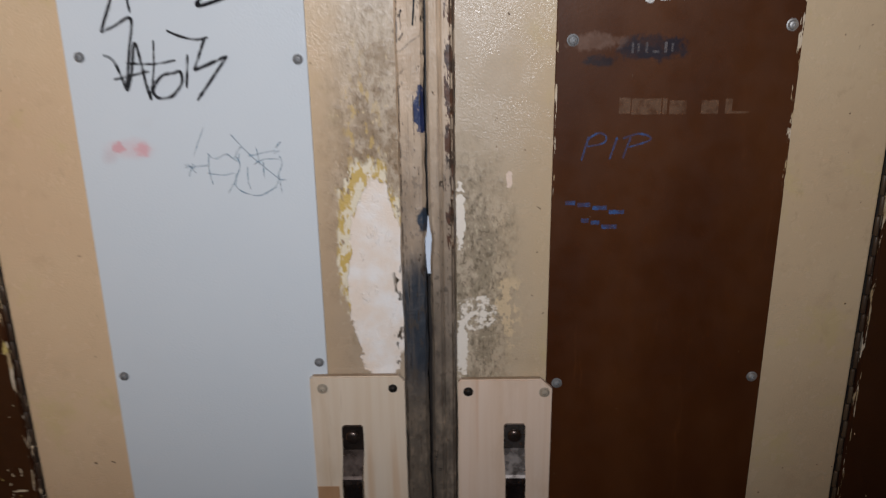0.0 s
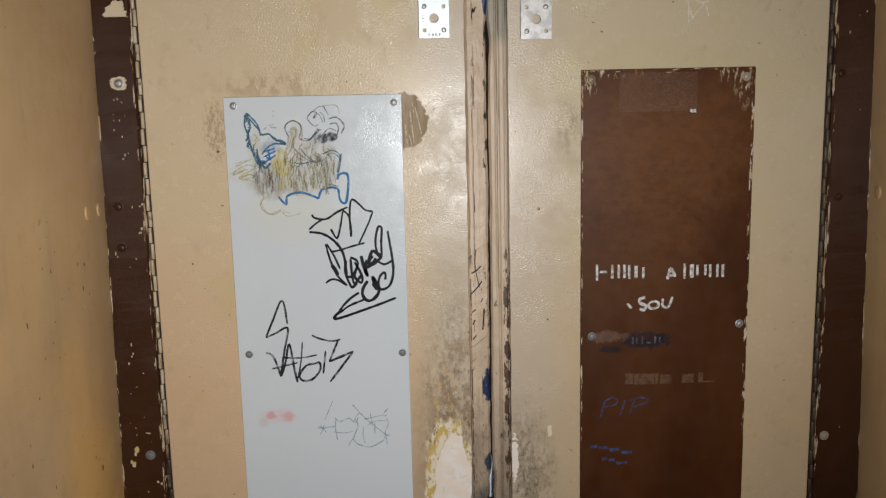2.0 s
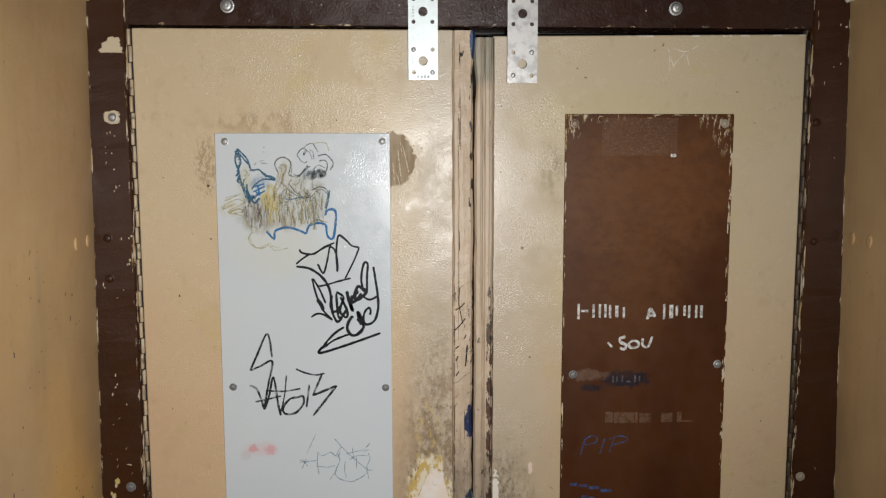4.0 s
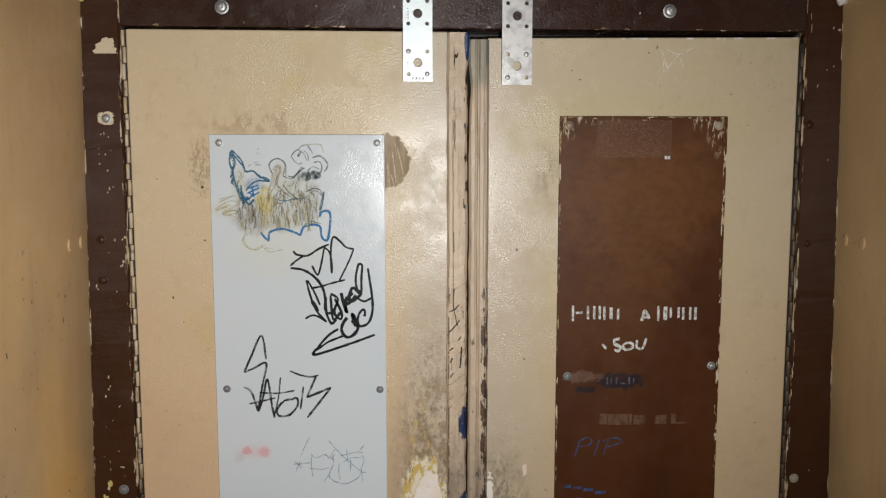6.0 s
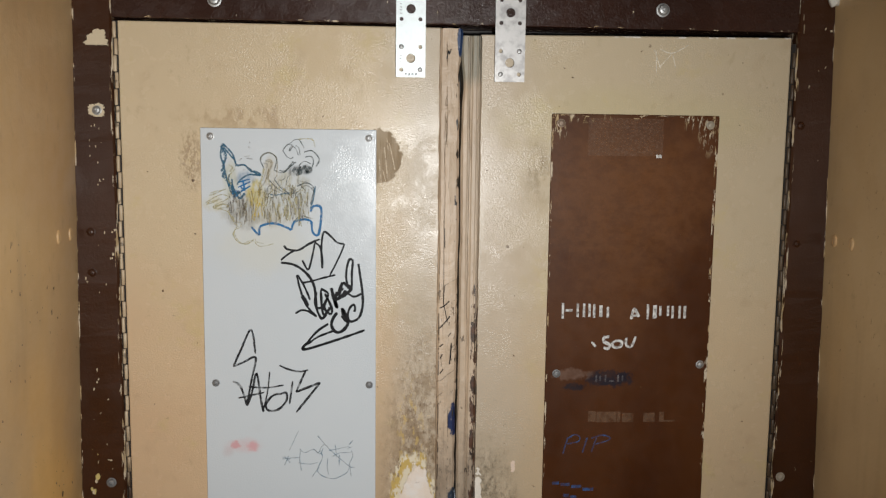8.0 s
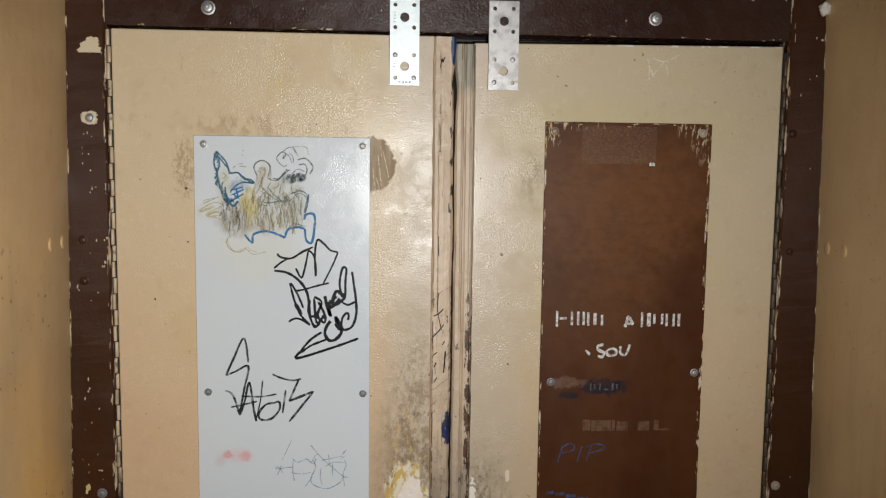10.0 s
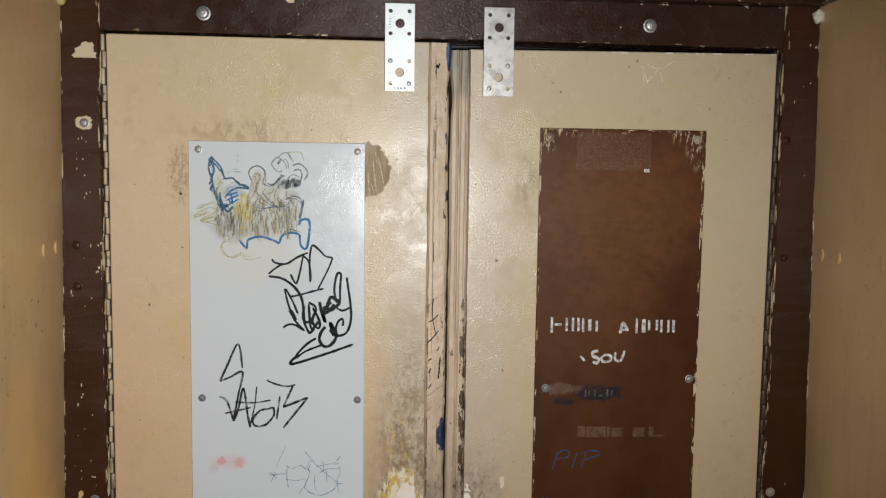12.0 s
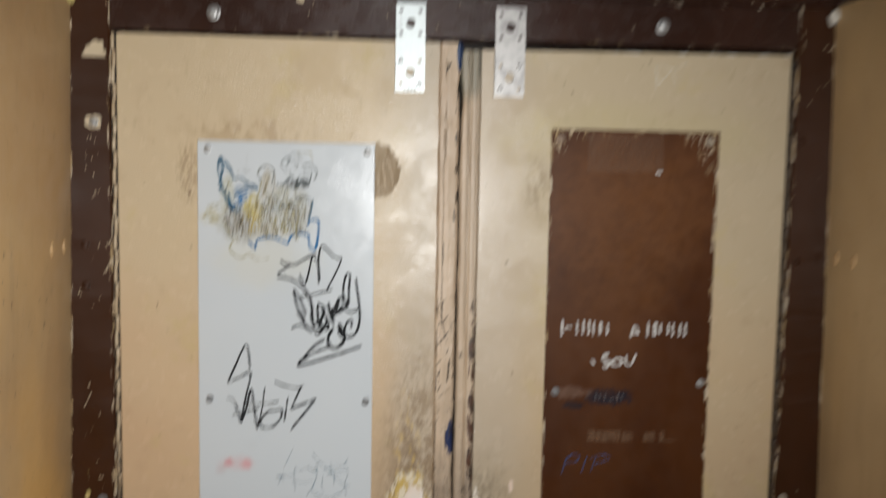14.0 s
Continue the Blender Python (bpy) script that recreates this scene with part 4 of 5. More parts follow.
stroke(white, "faded_pen", 1.1, [(-152, 1486), (-150, 1469)])
stroke(white, "faded_pen", 1.6, [(-135, 1485), (-130, 1491)])
stroke(white, "faded_pen", 1.4, [(-137, 1480), (-131, 1483)])
stroke(white, "faded_pen", 1.3, [(-132, 1478), (-130, 1471), (-134, 1461), (-133, 1456)])
stroke(white, "faded_pen", 1.3, [(-134, 1461), (-132, 1444)])
stroke(white, "faded_pen", 1.5, [(-134, 1456), (-127, 1456)])
stroke(white, "faded_pen", 1.3, [(-134, 1457), (-138, 1449), (-151, 1442), (-159, 1442)])
stroke(white, "faded_pen", 1.1, [(-179, 1481), (-171, 1474), (-167, 1481)])
stroke(white, "faded_pen", 1.1, [(-156, 1470), (-146, 1475), (-132, 1475)])
stroke(white, "slate_pencil", 1.5, [(-211, 1848), (-213, 1852), (-207, 1859), (-202, 1857), (-205, 1851)])
stroke(white, "slate_pencil", 1.3, [(-205, 1860), (-200, 1864), (-195, 1865), (-192, 1862), (-188, 1855)])
stroke(white, "pale_crayon", 1.7, [(-195, 1865), (-187, 1866), (-178, 1865), (-175, 1856)])
stroke(white, "slate_pencil", 1.3, [(-206, 1851), (-203, 1857), (-198, 1854), (-195, 1846)])
stroke(white, "slate_pencil", 1.2, [(-198, 1858), (-194, 1854), (-193, 1846)])
stroke(white, "slate_pencil", 1.8, [(-188, 1850), (-180, 1852), (-174, 1848), (-170, 1841), (-174, 1833)])
stroke(white, "slate_pencil", 1.6, [(-187, 1844), (-180, 1845), (-177, 1839), (-179, 1831)])
stroke(white, "slate_pencil", 1.2, [(-211, 1848), (-209, 1845), (-204, 1842), (-201, 1844)])
stroke(white, "slate_pencil", 1.4, [(-201, 1839), (-205, 1834), (-210, 1828), (-214, 1827), (-218, 1828)])
stroke(white, "umber_crayon", 1.6, [(-265, 1839), (-262, 1842)])
stroke(white, "umber_crayon", 1.5, [(-257, 1842), (-249, 1841)])
stroke(white, "umber_crayon", 1.1, [(-259, 1844), (-252, 1845)])
stroke(white, "umber_crayon", 1.6, [(-253, 1861), (-252, 1860)])
stroke(white, "umber_crayon", 1.7, [(-254, 1856), (-252, 1854)])
stroke(white, "umber_crayon", 1.3, [(-260, 1829), (-259, 1828), (-261, 1828)])
stroke(white, "slate_pencil", 1.3, [(-267, 1832), (-261, 1834), (-253, 1830), (-250, 1827)])
stroke(white, "teal_crayon", 2.4, [(-252, 1826), (-245, 1826), (-240, 1822), (-246, 1822), (-253, 1823)])
stroke(white, "teal_crayon", 1.9, [(-269, 1832), (-270, 1838), (-276, 1846), (-283, 1855)])
stroke(white, "teal_crayon", 1.9, [(-283, 1859), (-283, 1852), (-286, 1848)])
stroke(white, "teal_crayon", 2.2, [(-274, 1817), (-273, 1807), (-269, 1799), (-263, 1802)])
stroke(white, "teal_crayon", 1.5, [(-229, 1799), (-223, 1798), (-212, 1800), (-205, 1801)])
stroke(white, "pale_crayon", 2.2, [(-297, 1783), (-291, 1785), (-283, 1787)])
stroke(white, "pale_crayon", 1.4, [(-305, 1787), (-298, 1788), (-289, 1794)])
stroke(white, "pale_crayon", 1.3, [(-299, 1797), (-292, 1800), (-284, 1805)])
stroke(white, "pale_crayon", 1.3, [(-279, 1780), (-275, 1769), (-269, 1762), (-273, 1751), (-269, 1742), (-259, 1739), (-250, 1742)])
stroke(white, "pale_crayon", 1.2, [(-248, 1745), (-245, 1741), (-237, 1739)])
stroke(white, "grey_marker", 3.0, [(-249, 1603), (-254, 1633), (-267, 1607), (-276, 1587)])
stroke(white, "grey_marker", 3.0, [(-276, 1587), (-264, 1592), (-249, 1598), (-254, 1571), (-260, 1540)])
stroke(white, "grey_marker", 3.2, [(-277, 1568), (-268, 1562), (-260, 1537)])
stroke(white, "grey_marker", 3.2, [(-260, 1537), (-254, 1554), (-248, 1578), (-243, 1544), (-240, 1529)])
stroke(white, "grey_marker", 2.6, [(-271, 1547), (-252, 1551), (-239, 1554)])
stroke(white, "grey_marker", 2.4, [(-258, 1561), (-235, 1560), (-215, 1563)])
stroke(white, "grey_marker", 2.2, [(-232, 1580), (-235, 1554), (-241, 1529)])
stroke(white, "grey_marker", 3.2, [(-217, 1552), (-228, 1550), (-237, 1539), (-234, 1531), (-222, 1532), (-212, 1543), (-212, 1553), (-218, 1552)])
stroke(white, "grey_marker", 2.8, [(-204, 1568), (-208, 1539)])
stroke(white, "grey_marker", 2.6, [(-220, 1588), (-209, 1583), (-195, 1580), (-185, 1582)])
stroke(white, "grey_marker", 3.0, [(-188, 1581), (-200, 1554)])
stroke(white, "grey_marker", 3.4, [(-200, 1554), (-170, 1566)])
stroke(white, "grey_marker", 3.2, [(-170, 1566), (-200, 1528)])
stroke(white, "pale_crayon", 1.2, [(-267, 1761), (-274, 1750), (-264, 1739), (-251, 1743), (-242, 1736), (-226, 1739)])
stroke(white, "pale_crayon", 1.5, [(-306, 1788), (-288, 1798), (-279, 1794), (-297, 1783), (-280, 1778), (-271, 1762)])
stroke(white, "pale_crayon", 1.5, [(-301, 1797), (-281, 1805)])
stroke(white, "pale_crayon", 1.4, [(-305, 1786), (-291, 1791)])
stroke(white, "pale_crayon", 1.6, [(-270, 1829), (-279, 1818), (-274, 1810)])
stroke(white, "teal_crayon", 2.4, [(-284, 1859), (-273, 1847), (-268, 1834), (-259, 1834), (-253, 1828), (-241, 1822)])
stroke(white, "teal_crayon", 2.2, [(-241, 1822), (-255, 1822), (-265, 1815), (-268, 1810)])
stroke(white, "slate_pencil", 1.6, [(-236, 1830), (-240, 1842), (-230, 1849), (-221, 1842), (-224, 1828)])
stroke(white, "slate_pencil", 1.4, [(-224, 1828), (-214, 1825), (-205, 1832), (-198, 1838)])
stroke(white, "slate_pencil", 1.8, [(-197, 1809), (-185, 1813), (-177, 1807), (-179, 1794), (-181, 1787)])
stroke(white, "slate_pencil", 1.4, [(-230, 1816), (-220, 1806), (-206, 1799), (-198, 1804)])
stroke(white, "slate_pencil", 1.3, [(-202, 1765), (-193, 1773), (-183, 1771)])
stroke(white, "teal_crayon", 2.4, [(-284, 1859), (-287, 1846), (-283, 1832), (-280, 1817), (-275, 1801), (-269, 1798)])
stroke(white, "blue_crayon", 2.2, [(-267, 1813), (-253, 1817)])
stroke(white, "blue_crayon", 2.2, [(-267, 1807), (-252, 1814)])
stroke(white, "blue_crayon", 2.2, [(-264, 1802), (-252, 1809)])
stroke(white, "blue_crayon", 2.6, [(-261, 1815), (-259, 1803)])
stroke(white, "blue_crayon", 4, [(-274, 1800), (-266, 1802), (-272, 1795)])
stroke(white, "blue_crayon", 3.2, [(-252, 1760), (-243, 1750), (-241, 1760), (-226, 1764), (-212, 1760), (-204, 1756)])
stroke(white, "blue_crayon", 3.2, [(-204, 1756), (-200, 1766), (-188, 1769), (-180, 1767)])
stroke(white, "blue_crayon", 3.4, [(-180, 1767), (-178, 1753), (-171, 1752), (-168, 1782), (-177, 1785), (-181, 1778)])

stroke(white, "slate_pencil", 1.6, [(-212, 1825), (-206, 1831), (-201, 1837), (-197, 1837)])
stroke(white, "slate_pencil", 1.3, [(-195, 1833), (-188, 1839), (-180, 1836)])
stroke(white, "umber_crayon", 1.5, [(-196, 1818), (-194, 1811), (-188, 1810)])
stroke(white, "umber_crayon", 1.3, [(-194, 1816), (-189, 1814), (-185, 1816)])
stroke(white, "olive_crayon", 2.0, [(-239, 1840), (-239, 1844), (-234, 1848), (-227, 1848), (-221, 1843), (-220, 1834), (-221, 1825)])
stroke(white, "olive_crayon", 3.2, [(-234, 1839), (-228, 1839), (-227, 1833), (-231, 1825), (-232, 1816)])
stroke(white, "umber_crayon", 1.4, [(-237, 1836), (-232, 1835), (-234, 1825), (-238, 1814)])
stroke(white, "olive_crayon", 2.0, [(-230, 1830), (-233, 1818), (-238, 1809)])
stroke(white, "pale_crayon", 2.6, [(-236, 1830), (-238, 1820), (-241, 1811)])
stroke(white, "teal_crayon", 1.8, [(-175, 1809), (-176, 1800), (-178, 1791), (-181, 1782)])
stroke(white, "slate_pencil", 1.6, [(-192, 1807), (-185, 1810), (-179, 1806), (-176, 1802)])
stroke(white, "slate_pencil", 1.3, [(-223, 1816), (-216, 1807), (-207, 1801), (-198, 1801), (-192, 1806)])
stroke(white, "pale_crayon", 2.4, [(-277, 1834), (-273, 1830), (-277, 1826)])
stroke(white, "pale_crayon", 2.2, [(-295, 1782), (-286, 1787), (-279, 1784), (-291, 1781)])
stroke(white, "pale_crayon", 1.4, [(-304, 1788), (-295, 1791), (-286, 1793)])
stroke(white, "pale_crayon", 1.2, [(-300, 1800), (-286, 1804)])
stroke(white, "pale_crayon", 1.4, [(-275, 1773), (-270, 1766), (-264, 1764), (-265, 1759)])
stroke(white, "pale_crayon", 1.2, [(-265, 1759), (-272, 1754), (-268, 1743), (-258, 1738), (-249, 1745)])
stroke(white, "teal_crayon", 2.0, [(-277, 1823), (-278, 1814), (-274, 1804), (-270, 1798)])
stroke(white, "teal_crayon", 3.0, [(-270, 1800), (-265, 1794), (-259, 1800)])
stroke(white, "blue_crayon", 2.0, [(-265, 1809), (-260, 1804)])
stroke(white, "olive_crayon", 1.6, [(-203, 1759), (-198, 1767), (-187, 1771), (-178, 1770)])


stroke(white, "slate_pencil", 3.8, [(-202, 1826), (-198, 1831), (-195, 1826), (-193, 1832), (-192, 1825), (-198, 1823)])
stroke(white, "slate_pencil", 3.8, [(-190, 1829), (-187, 1833), (-185, 1826), (-182, 1832), (-180, 1828), (-186, 1825)])

# crayon hatching in the body of the drawing
rnd = random.Random(11)
tones = ("olive_crayon", "umber_crayon", "pale_crayon", "yellow_crayon", "slate_pencil", "teal_crayon")
hatch = bmesh.new()
for i in range(260):
    x = rnd.uniform(-279, -182)
    ridge = 1799 + 8 * math.sin((x + 279) / 97 * math.pi) + 4 * math.sin(x * 0.33)
    z = rnd.uniform(1766 + 3 * math.sin(x * 0.2), ridge)
    tone = "yellow_crayon" if -258 < x < -238 and z > 1772 and rnd.random() < 0.55 else rnd.choice(("umber_crayon", "umber_crayon", "olive_crayon") if x < -240 else ("olive_crayon", "umber_crayon", "olive_crayon", "pale_crayon", "pale_crayon"))
    n, h = rnd.uniform(-2, 2), rnd.uniform(3, 11)
    stroke(white, tone, rnd.uniform(0.8, 2.4), [(x, min(z + h, ridge + 4)), (x + n, z), (x + n * 1.6, z - h * 0.5)], into=hatch)
for i in range(40):
    x, z = rnd.uniform(-232, -190), rnd.uniform(1800, 1824)
    stroke(white, rnd.choice(("olive_crayon", "slate_pencil", "pale_crayon")), rnd.uniform(0.5, 1.1), [(x, z), (x + rnd.uniform(-5, 5), z - rnd.uniform(2, 6)), (x + rnd.uniform(-6, 6), z - rnd.uniform(6, 14))], into=hatch)
for i in range(34):
    k = i / 33
    x, z = -285 + 12 * k * k + 3 * math.sin(k * 9), 1857 - 58 * k
    stroke(white, "teal_crayon", rnd.uniform(1.2, 2.6), [(x + 2, z), (x - rnd.uniform(0, 2.5), z - rnd.uniform(2, 5))], into=hatch)
hatching = part("crayon_hatching", hatch, tones[0], white, "crayon shading in olive, umber and yellow")
tagged(hatching, kind="stuff")
for k in tones[1:]:
    hatching.data.materials.append(M[k])

# brown sheet: lettering, names and unreadable words as plain bars
stroke(brown, "white_chalk", 4.5, [(220, 1645), (224, 1658), (230, 1648)])
stroke(brown, "white_chalk", 3, [(220, 1649), (228, 1650)])
stroke(brown, "white_chalk", 4.0, [(193, 1623), (186, 1621), (187, 1616), (194, 1612), (191, 1607), (186, 1609)])
stroke(brown, "white_chalk", 3.6, [(203, 1618), (197, 1614), (200, 1609), (208, 1610), (209, 1616), (203, 1618)])
stroke(brown, "white_chalk", 3.6, [(215, 1621), (215, 1612), (222, 1610), (227, 1623)])
stroke(brown, "white_chalk", 3.6, [(170, 1616), (176, 1610)])
for w, pts in ((2.2, [(138, 1470), (141, 1482), (144, 1492)]), (2.0, [(142, 1489), (152, 1495), (159, 1492), (157, 1486), (143, 1483)]), (2.2, [(163, 1471), (166, 1481), (169, 1491)]),
               (2.2, [(175, 1472), (178, 1482), (181, 1491)]), (2.0, [(174, 1490), (188, 1494), (198, 1491), (196, 1487), (179, 1482)])):
    stroke(brown, "blue_chalk", w, pts)
for x0, x1, z0, z1 in ((131, 134, 1646, 1666), (136, 145, 1655, 1658), (150, 153, 1648, 1665), (158, 161, 1648, 1665), (165, 168, 1648, 1665), (171, 174, 1647, 1664), (179, 183, 1648, 1663), (188.5, 191.5, 1647, 1661),
                       (240, 243, 1645, 1664), (248, 253, 1646, 1663), (256, 259, 1649, 1662), (266, 269, 1649, 1662), (272, 275, 1646, 1662), (281, 284, 1646, 1662), (287.5, 291, 1646, 1662)):
    bar_mark(brown, "white_chalk", x0, x1, z0, z1)
for x0, x1, z0, z1 in ((177, 179, 1564, 1573), (182, 184, 1565, 1572), (189, 191, 1564, 1573), (195, 201, 1564, 1566), (205, 207.5, 1564, 1573), (211, 213, 1565, 1572)):
    bar_mark(brown, "pale_residue", x0, x1, z0, z1)
for x0, x1, z0, z1 in ((169, 179, 1512, 1526), (180, 206, 1511, 1525), (207, 211, 1511, 1525), (213, 228, 1511, 1523), (241, 256, 1511, 1523), (262, 268, 1511, 1524), (268, 283, 1511, 1513)):
    bar_mark(brown, "tan_residue", x0, x1, z0, z1)
for x0, x1, z0, z1 in ((125, 134, 1429, 1433), (136, 148, 1427, 1431), (150, 163, 1424, 1428), (165, 179, 1420, 1424), (140, 147, 1412, 1416), (149, 157, 1410, 1414), (159, 173, 1406, 1410)):
    bar_mark(brown, "blue_chalk", x0, x1, z0, z1)
bar_mark(brown, "dust_residue", 158, 252, 1850, 1896, "sticker_residue")
bar_mark(brown, "white_chalk", 244, 251, 1848, 1852, "sticker_scrap")
chalk = door_right.children[0]
DEPTH[chalk.name] = 0.0
stroke(chalk, "chalk_scribble", 1.2, [(237, 1981), (246, 1957)])
stroke(chalk, "chalk_scribble", 1.2, [(244, 1981), (260, 1976), (280, 1986)])
stroke(chalk, "chalk_scribble", 1.0, [(260, 1976), (265, 1959)])
stroke(chalk, "chalk_scribble", 1.0, [(245, 1959), (260, 1976)])
stroke(chalk, "chalk_scribble", 1.0, [(240, 1980), (241, 1952)])

tan_leaf = door_left.children[0]
DEPTH[tan_leaf.name] = 0.0
for w, pts in ((1.6, [(-92, 1857), (-90, 1840), (-88, 1820)]), (1.4, [(-86, 1862), (-82, 1845), (-79, 1830)]), (1.3, [(-98, 1842), (-97, 1828), (-95, 1814)]), (1.1, [(-94, 1830), (-90, 1816)]), (1.0, [(-89, 1868), (-87, 1852)])):
    stroke(tan_leaf, "pale_scratch", w, pts)
DEPTH[left_batten.name] = -0.0112
for w, pts in ((1.4, [(-23, 1661), (-17, 1664), (-11, 1670)]), (1.4, [(-24, 1635), (-17, 1642), (-10, 1651)]), (1.3, [(-23, 1612), (-18, 1616)]), (1.3, [(-22, 1597), (-19, 1603)]),
               (1.0, [(-17, 1690), (-18, 1668), (-13, 1643)]), (2.0, [(-8, 1617), (-9, 1600), (-10, 1590)]), (1.2, [(-12, 1625), (-9, 1630)]), (1.2, [(-22, 1578), (-18, 1584)]),
               (1.3, [(-18, 1962), (-16, 1972), (-15, 1968), (-13, 1974)]), (1.0, [(-18, 1760), (-17.5, 1735)])):
    stroke(left_batten, "black_marker", w, pts, "black pen slash")

# ---- straps that pin the leaves to the head ----


def strap(cx, z0, z1, w, label, fixed, finish, stamps=()):
    """A flat perforated steel plate: the holes are cut through it."""
    ob = thing("connecting_plate", (cx, FY - 0.0042, z0), label, "steel plate", "plates over the doors")
    h = z1 - z0
    spots = [(sx * 0.0112, h * q, 0.0025) for q in (0.085, 0.345, 0.66, 0.915) for sx in (-1, 1)] + [(0.0, h * 0.215, 0.0056), (0.0, h * 0.775, 0.0056)]
    bm = bmesh.new()
    y0, y1 = FY - 0.0042, FY - 0.0022
    rim = [(-w / 2, 0), (w / 2, 0), (w / 2, h), (-w / 2, h)]
    loops = [[(cx + x, z0 + z) for x, z in rim]]
    for hx, hz, r in spots:
        loops.append([(cx + hx + r * math.cos(-2 * math.pi * k / 14), z0 + hz + r * math.sin(-2 * math.pi * k / 14)) for k in range(14)])
    for y in (y0, y1):
        edges = []
        for lp in loops:
            vs = [bm.verts.new((x, y, z)) for x, z in lp]
            edges += [bm.edges.new((a, b)) for a, b in zip(vs, vs[1:] + vs[:1])]
        bmesh.ops.triangle_fill(bm, edges=edges, use_beauty=True)
    bm.verts.ensure_lookup_table()
    n = sum(len(lp) for lp in loops)
    i = 0
    for lp in loops:
        for k in range(len(lp)):
            a, b = i + k, i + (k + 1) % len(lp)
            bm.faces.new([bm.verts[q] for q in (a, b, n + b, n + a)])
        i += len(lp)
    plate = part("plate", bm, finish, ob)
    DEPTH[plate.name] = y0
    mm = cx * 1000, z0 * 1000
    for dx, dz, bw, bh in stamps:
        bar_mark(plate, "stamp", mm[0] + dx, mm[0] + dx + bw, mm[1] + dz, mm[1] + dz + bh, "stamped_mark")
    for (hx, hz, r), k in zip(spots, range(8)):
        if k in fixed:
            screw(ob, cx + hx, y0 + 0.0008, z0 + hz, 0.0037, "screw")
    return ob


strap(-0.0610, 1.9405, 2.0432, 0.0350, "galvanised perforated steel plate screwed over leaf and head", (1, 2), "zinc", ((-13, 74, 2.6, 1.0), (-13, 77.5, 2.6, 1.0), (-13, 81, 2.6, 1.0), (-13, 84.5, 2.6, 1.0), (-13.5, 18, 2.6, 1.0), (-13.5, 21.5, 2.6, 1.0), (-13.5, 25, 2.6, 1.0), (-7, 2.0, 2.6, 3.2), (-3, 2.0, 2.6, 3.2), (1, 2.0, 2.6, 3.2), (5, 2.0, 2.6, 3.2)))
strap(0.0582, 1.9370, 2.0420, 0.0362, "dull mottled perforated steel plate screwed over leaf and head", (0, 3), "zinc_dull")

# ---- pull handles on pine blocks ----


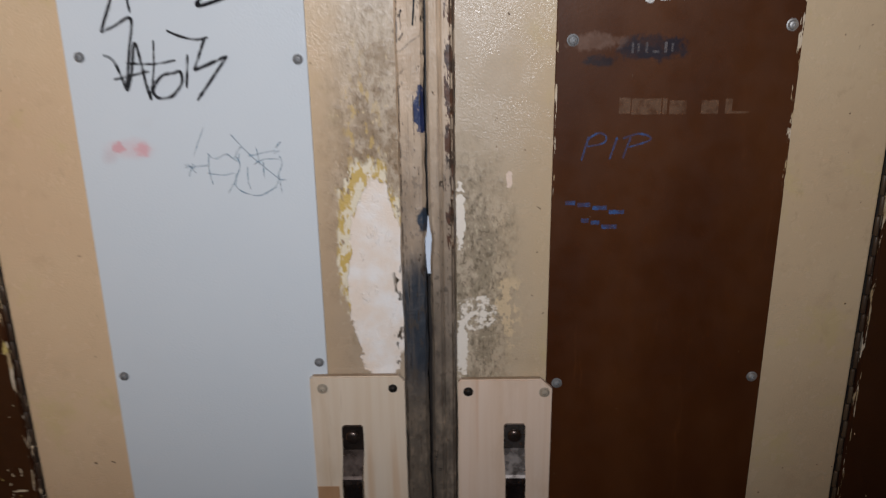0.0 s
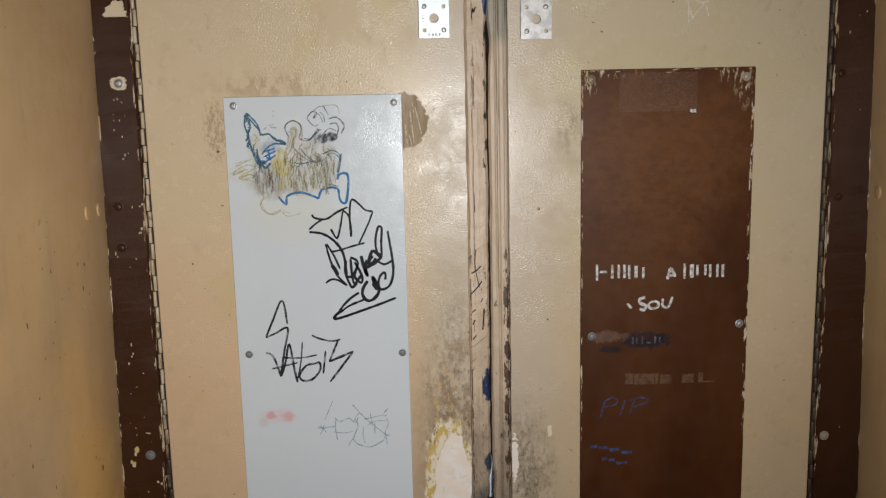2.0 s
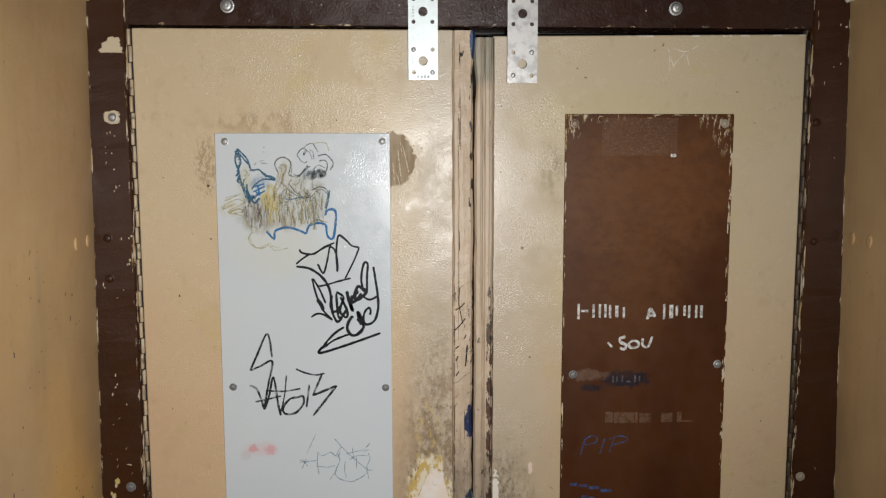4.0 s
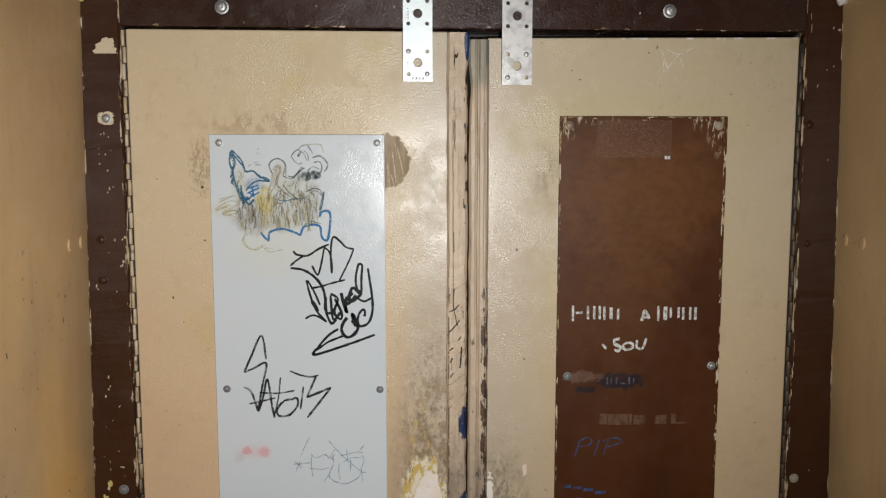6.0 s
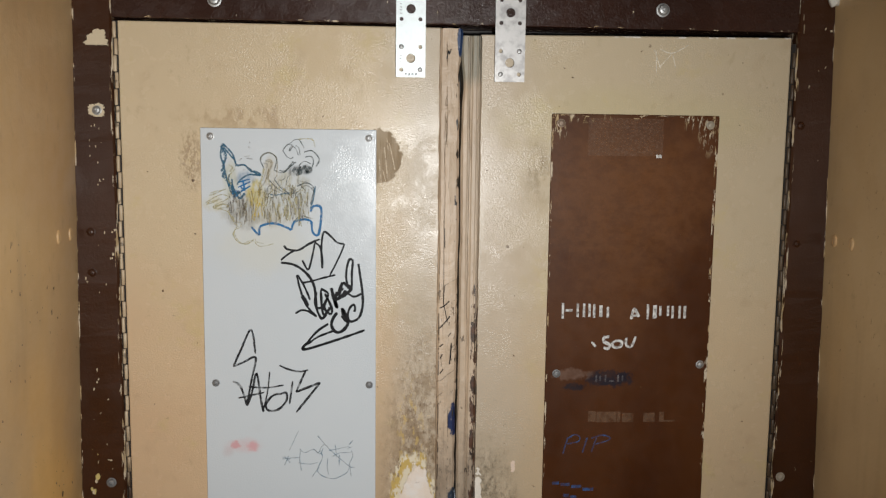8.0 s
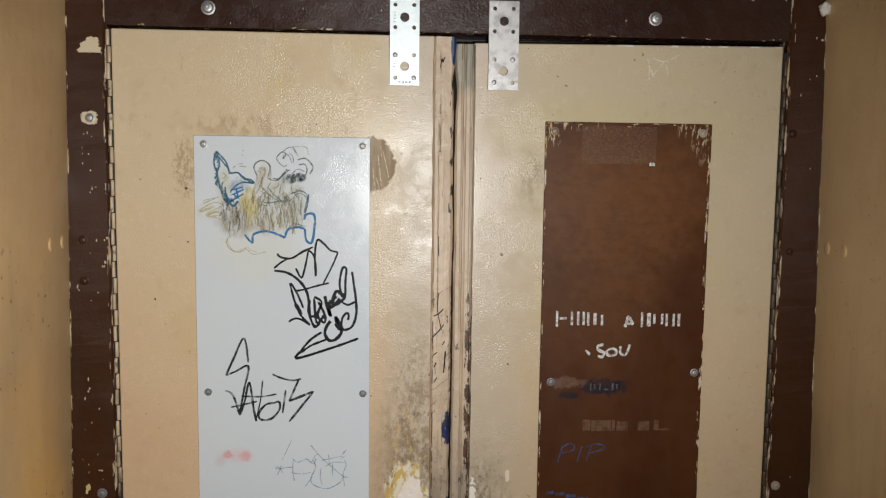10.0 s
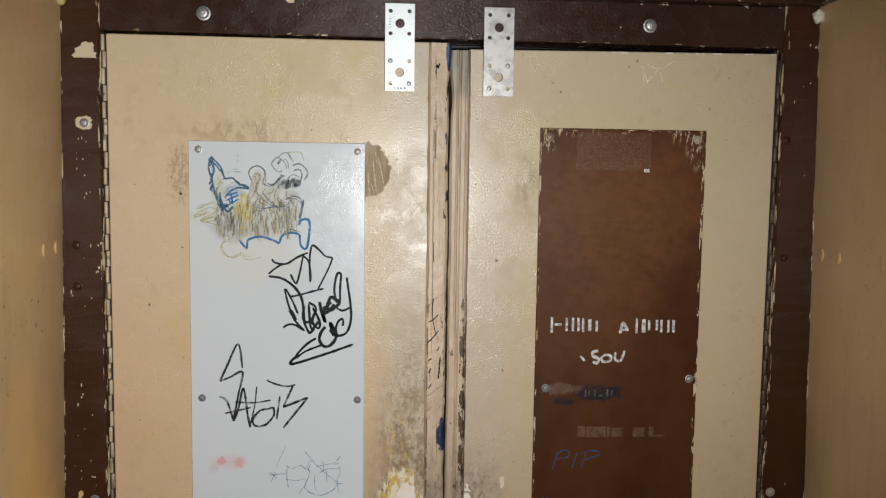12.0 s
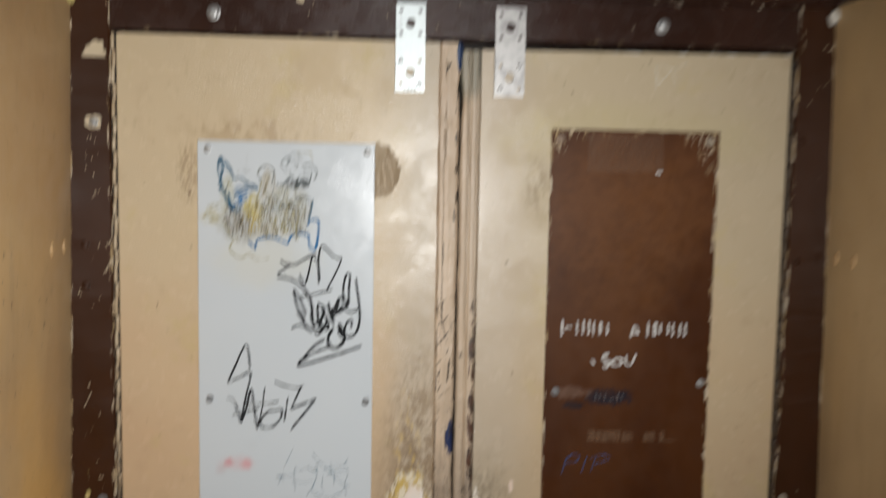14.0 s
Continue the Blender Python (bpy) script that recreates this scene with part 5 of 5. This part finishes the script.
def handle(x0, x1, top, chamfer, hx, label, iron, wood):
    base = -0.0036
    ob = thing("pull_handle", ((x0 + x1) / 2, base, 0.93), label, "door handle", "door handles")
    bm = bmesh.new()
    low = 0.93
    rim = [(x0 + 0.003, top), (x0, top - 0.003), (x0, low), (x1, low), (x1, top - chamfer), (x1 - chamfer, top)]
    rim = rim[::-1]
    front = [bm.verts.new((x, base - 0.006, z)) for x, z in rim]
    back = [bm.verts.new((x, base, z)) for x, z in rim]
    bm.faces.new(front)
    bm.faces.new(back[::-1])
    for k in range(len(rim)):
        j = (k + 1) % len(rim)
        bm.faces.new((front[k], back[k], back[j], front[j]))
    bmesh.ops.bevel(bm, geom=[e for e in bm.edges if all(abs(v.co.y - base + 0.006) < 1e-6 for v in e.verts)], offset=0.0010, segments=2, affect="EDGES")
    part("backing_board", bm, wood, ob)
    part("block_top_edge", block(x0 + 0.0035, x1 - chamfer - 0.0005, base - 0.0048, base - 0.001, top, top + 0.0006), "ply_edge", ob)
    # strap handle, bent from flat bar
    f = base - 0.0062
    path = [(1.206, 0.0), (1.2035, 0.0), (1.1790, 0.0), (1.1600, 0.0180), (1.1575, 0.0200), (1.1545, 0.0211), (1.040, 0.0215), (1.034, 0.019), (1.026, 0.013), (1.014, 0.001), (1.011, 0.0), (0.9885, 0.0), (0.986, 0.0)]
    bm = bmesh.new()
    rows = []
    for i, (z, out) in enumerate(path):
        w = 0.0088 if i in (0, len(path) - 1) else 0.0106 if out < 0.015 else 0.0098
        arch = 0.0035 if out > 0.0200 else 0.0
        row = []
        for sx, dy in ((-1, 0.0), (-0.6, 0.75), (0, 1.0), (0.6, 0.75), (1, 0.0)):
            row.append(bm.verts.new((hx + sx * w, f - out - dy * arch - 0.0022, z)))
        for sx in (1, -1):
            row.append(bm.verts.new((hx + sx * w, f - out + 0.0004, z)))
        rows.append(row)
    for a, b in zip(rows, rows[1:]):
        for k in range(7):
            j = (k + 1) % 7
            bm.faces.new((a[k], a[j], b[j], b[k]))
    bm.faces.new(rows[0])
    bm.faces.new(rows[-1])
    bm.faces.ensure_lookup_table()
    # the middle bar gets the darker copy, its dim reflection painted in
    for face in bm.faces:
        face.material_index = 1 if 1.02 < face.calc_center_median().z < 1.1565 else 0
    grip = part("grip", bm, iron, ob, "dark iron strap")
    grip.data.materials.append(M["iron_shaded"])
    for z in (1.1935, 0.998):
        part("rivet", turned(hx, f - 0.0022, z, [(0.0073, 0), (0.0071, 0.001), (0.0054, 0.0024), (0.0025, 0.0032), (0.0003, 0.0034)]), "iron", grip, smooth=True)
    return ob


left_pull = handle(-0.1188, -0.0262, 1.2595, 0.006, -0.0792, "dark iron pull handle on a pale pine board", "iron", "pine")
screw(left_pull, -0.1065, -0.0098, 1.2470, 0.0052, "painted_screw")
screw(left_pull, -0.0378, -0.0098, 1.2465, 0.0044, "black_screw")
part("board_patch", block(-0.1182, -0.0960, -0.0101, -0.0090, 1.075, 1.1345, 0.0003), "split_wood", left_pull, "bare darker wood where the face has split off")
right_pull = handle(0.0262, 0.1180, 1.2545, 0.011, 0.0818, "worn iron pull handle on a pale pine board", "iron_bright", "pine_pink")
screw(right_pull, 0.0360, -0.0098, 1.2420, 0.0048, "black_screw")
screw(right_pull, 0.1105, -0.0098, 1.2405, 0.0052, "painted_screw")
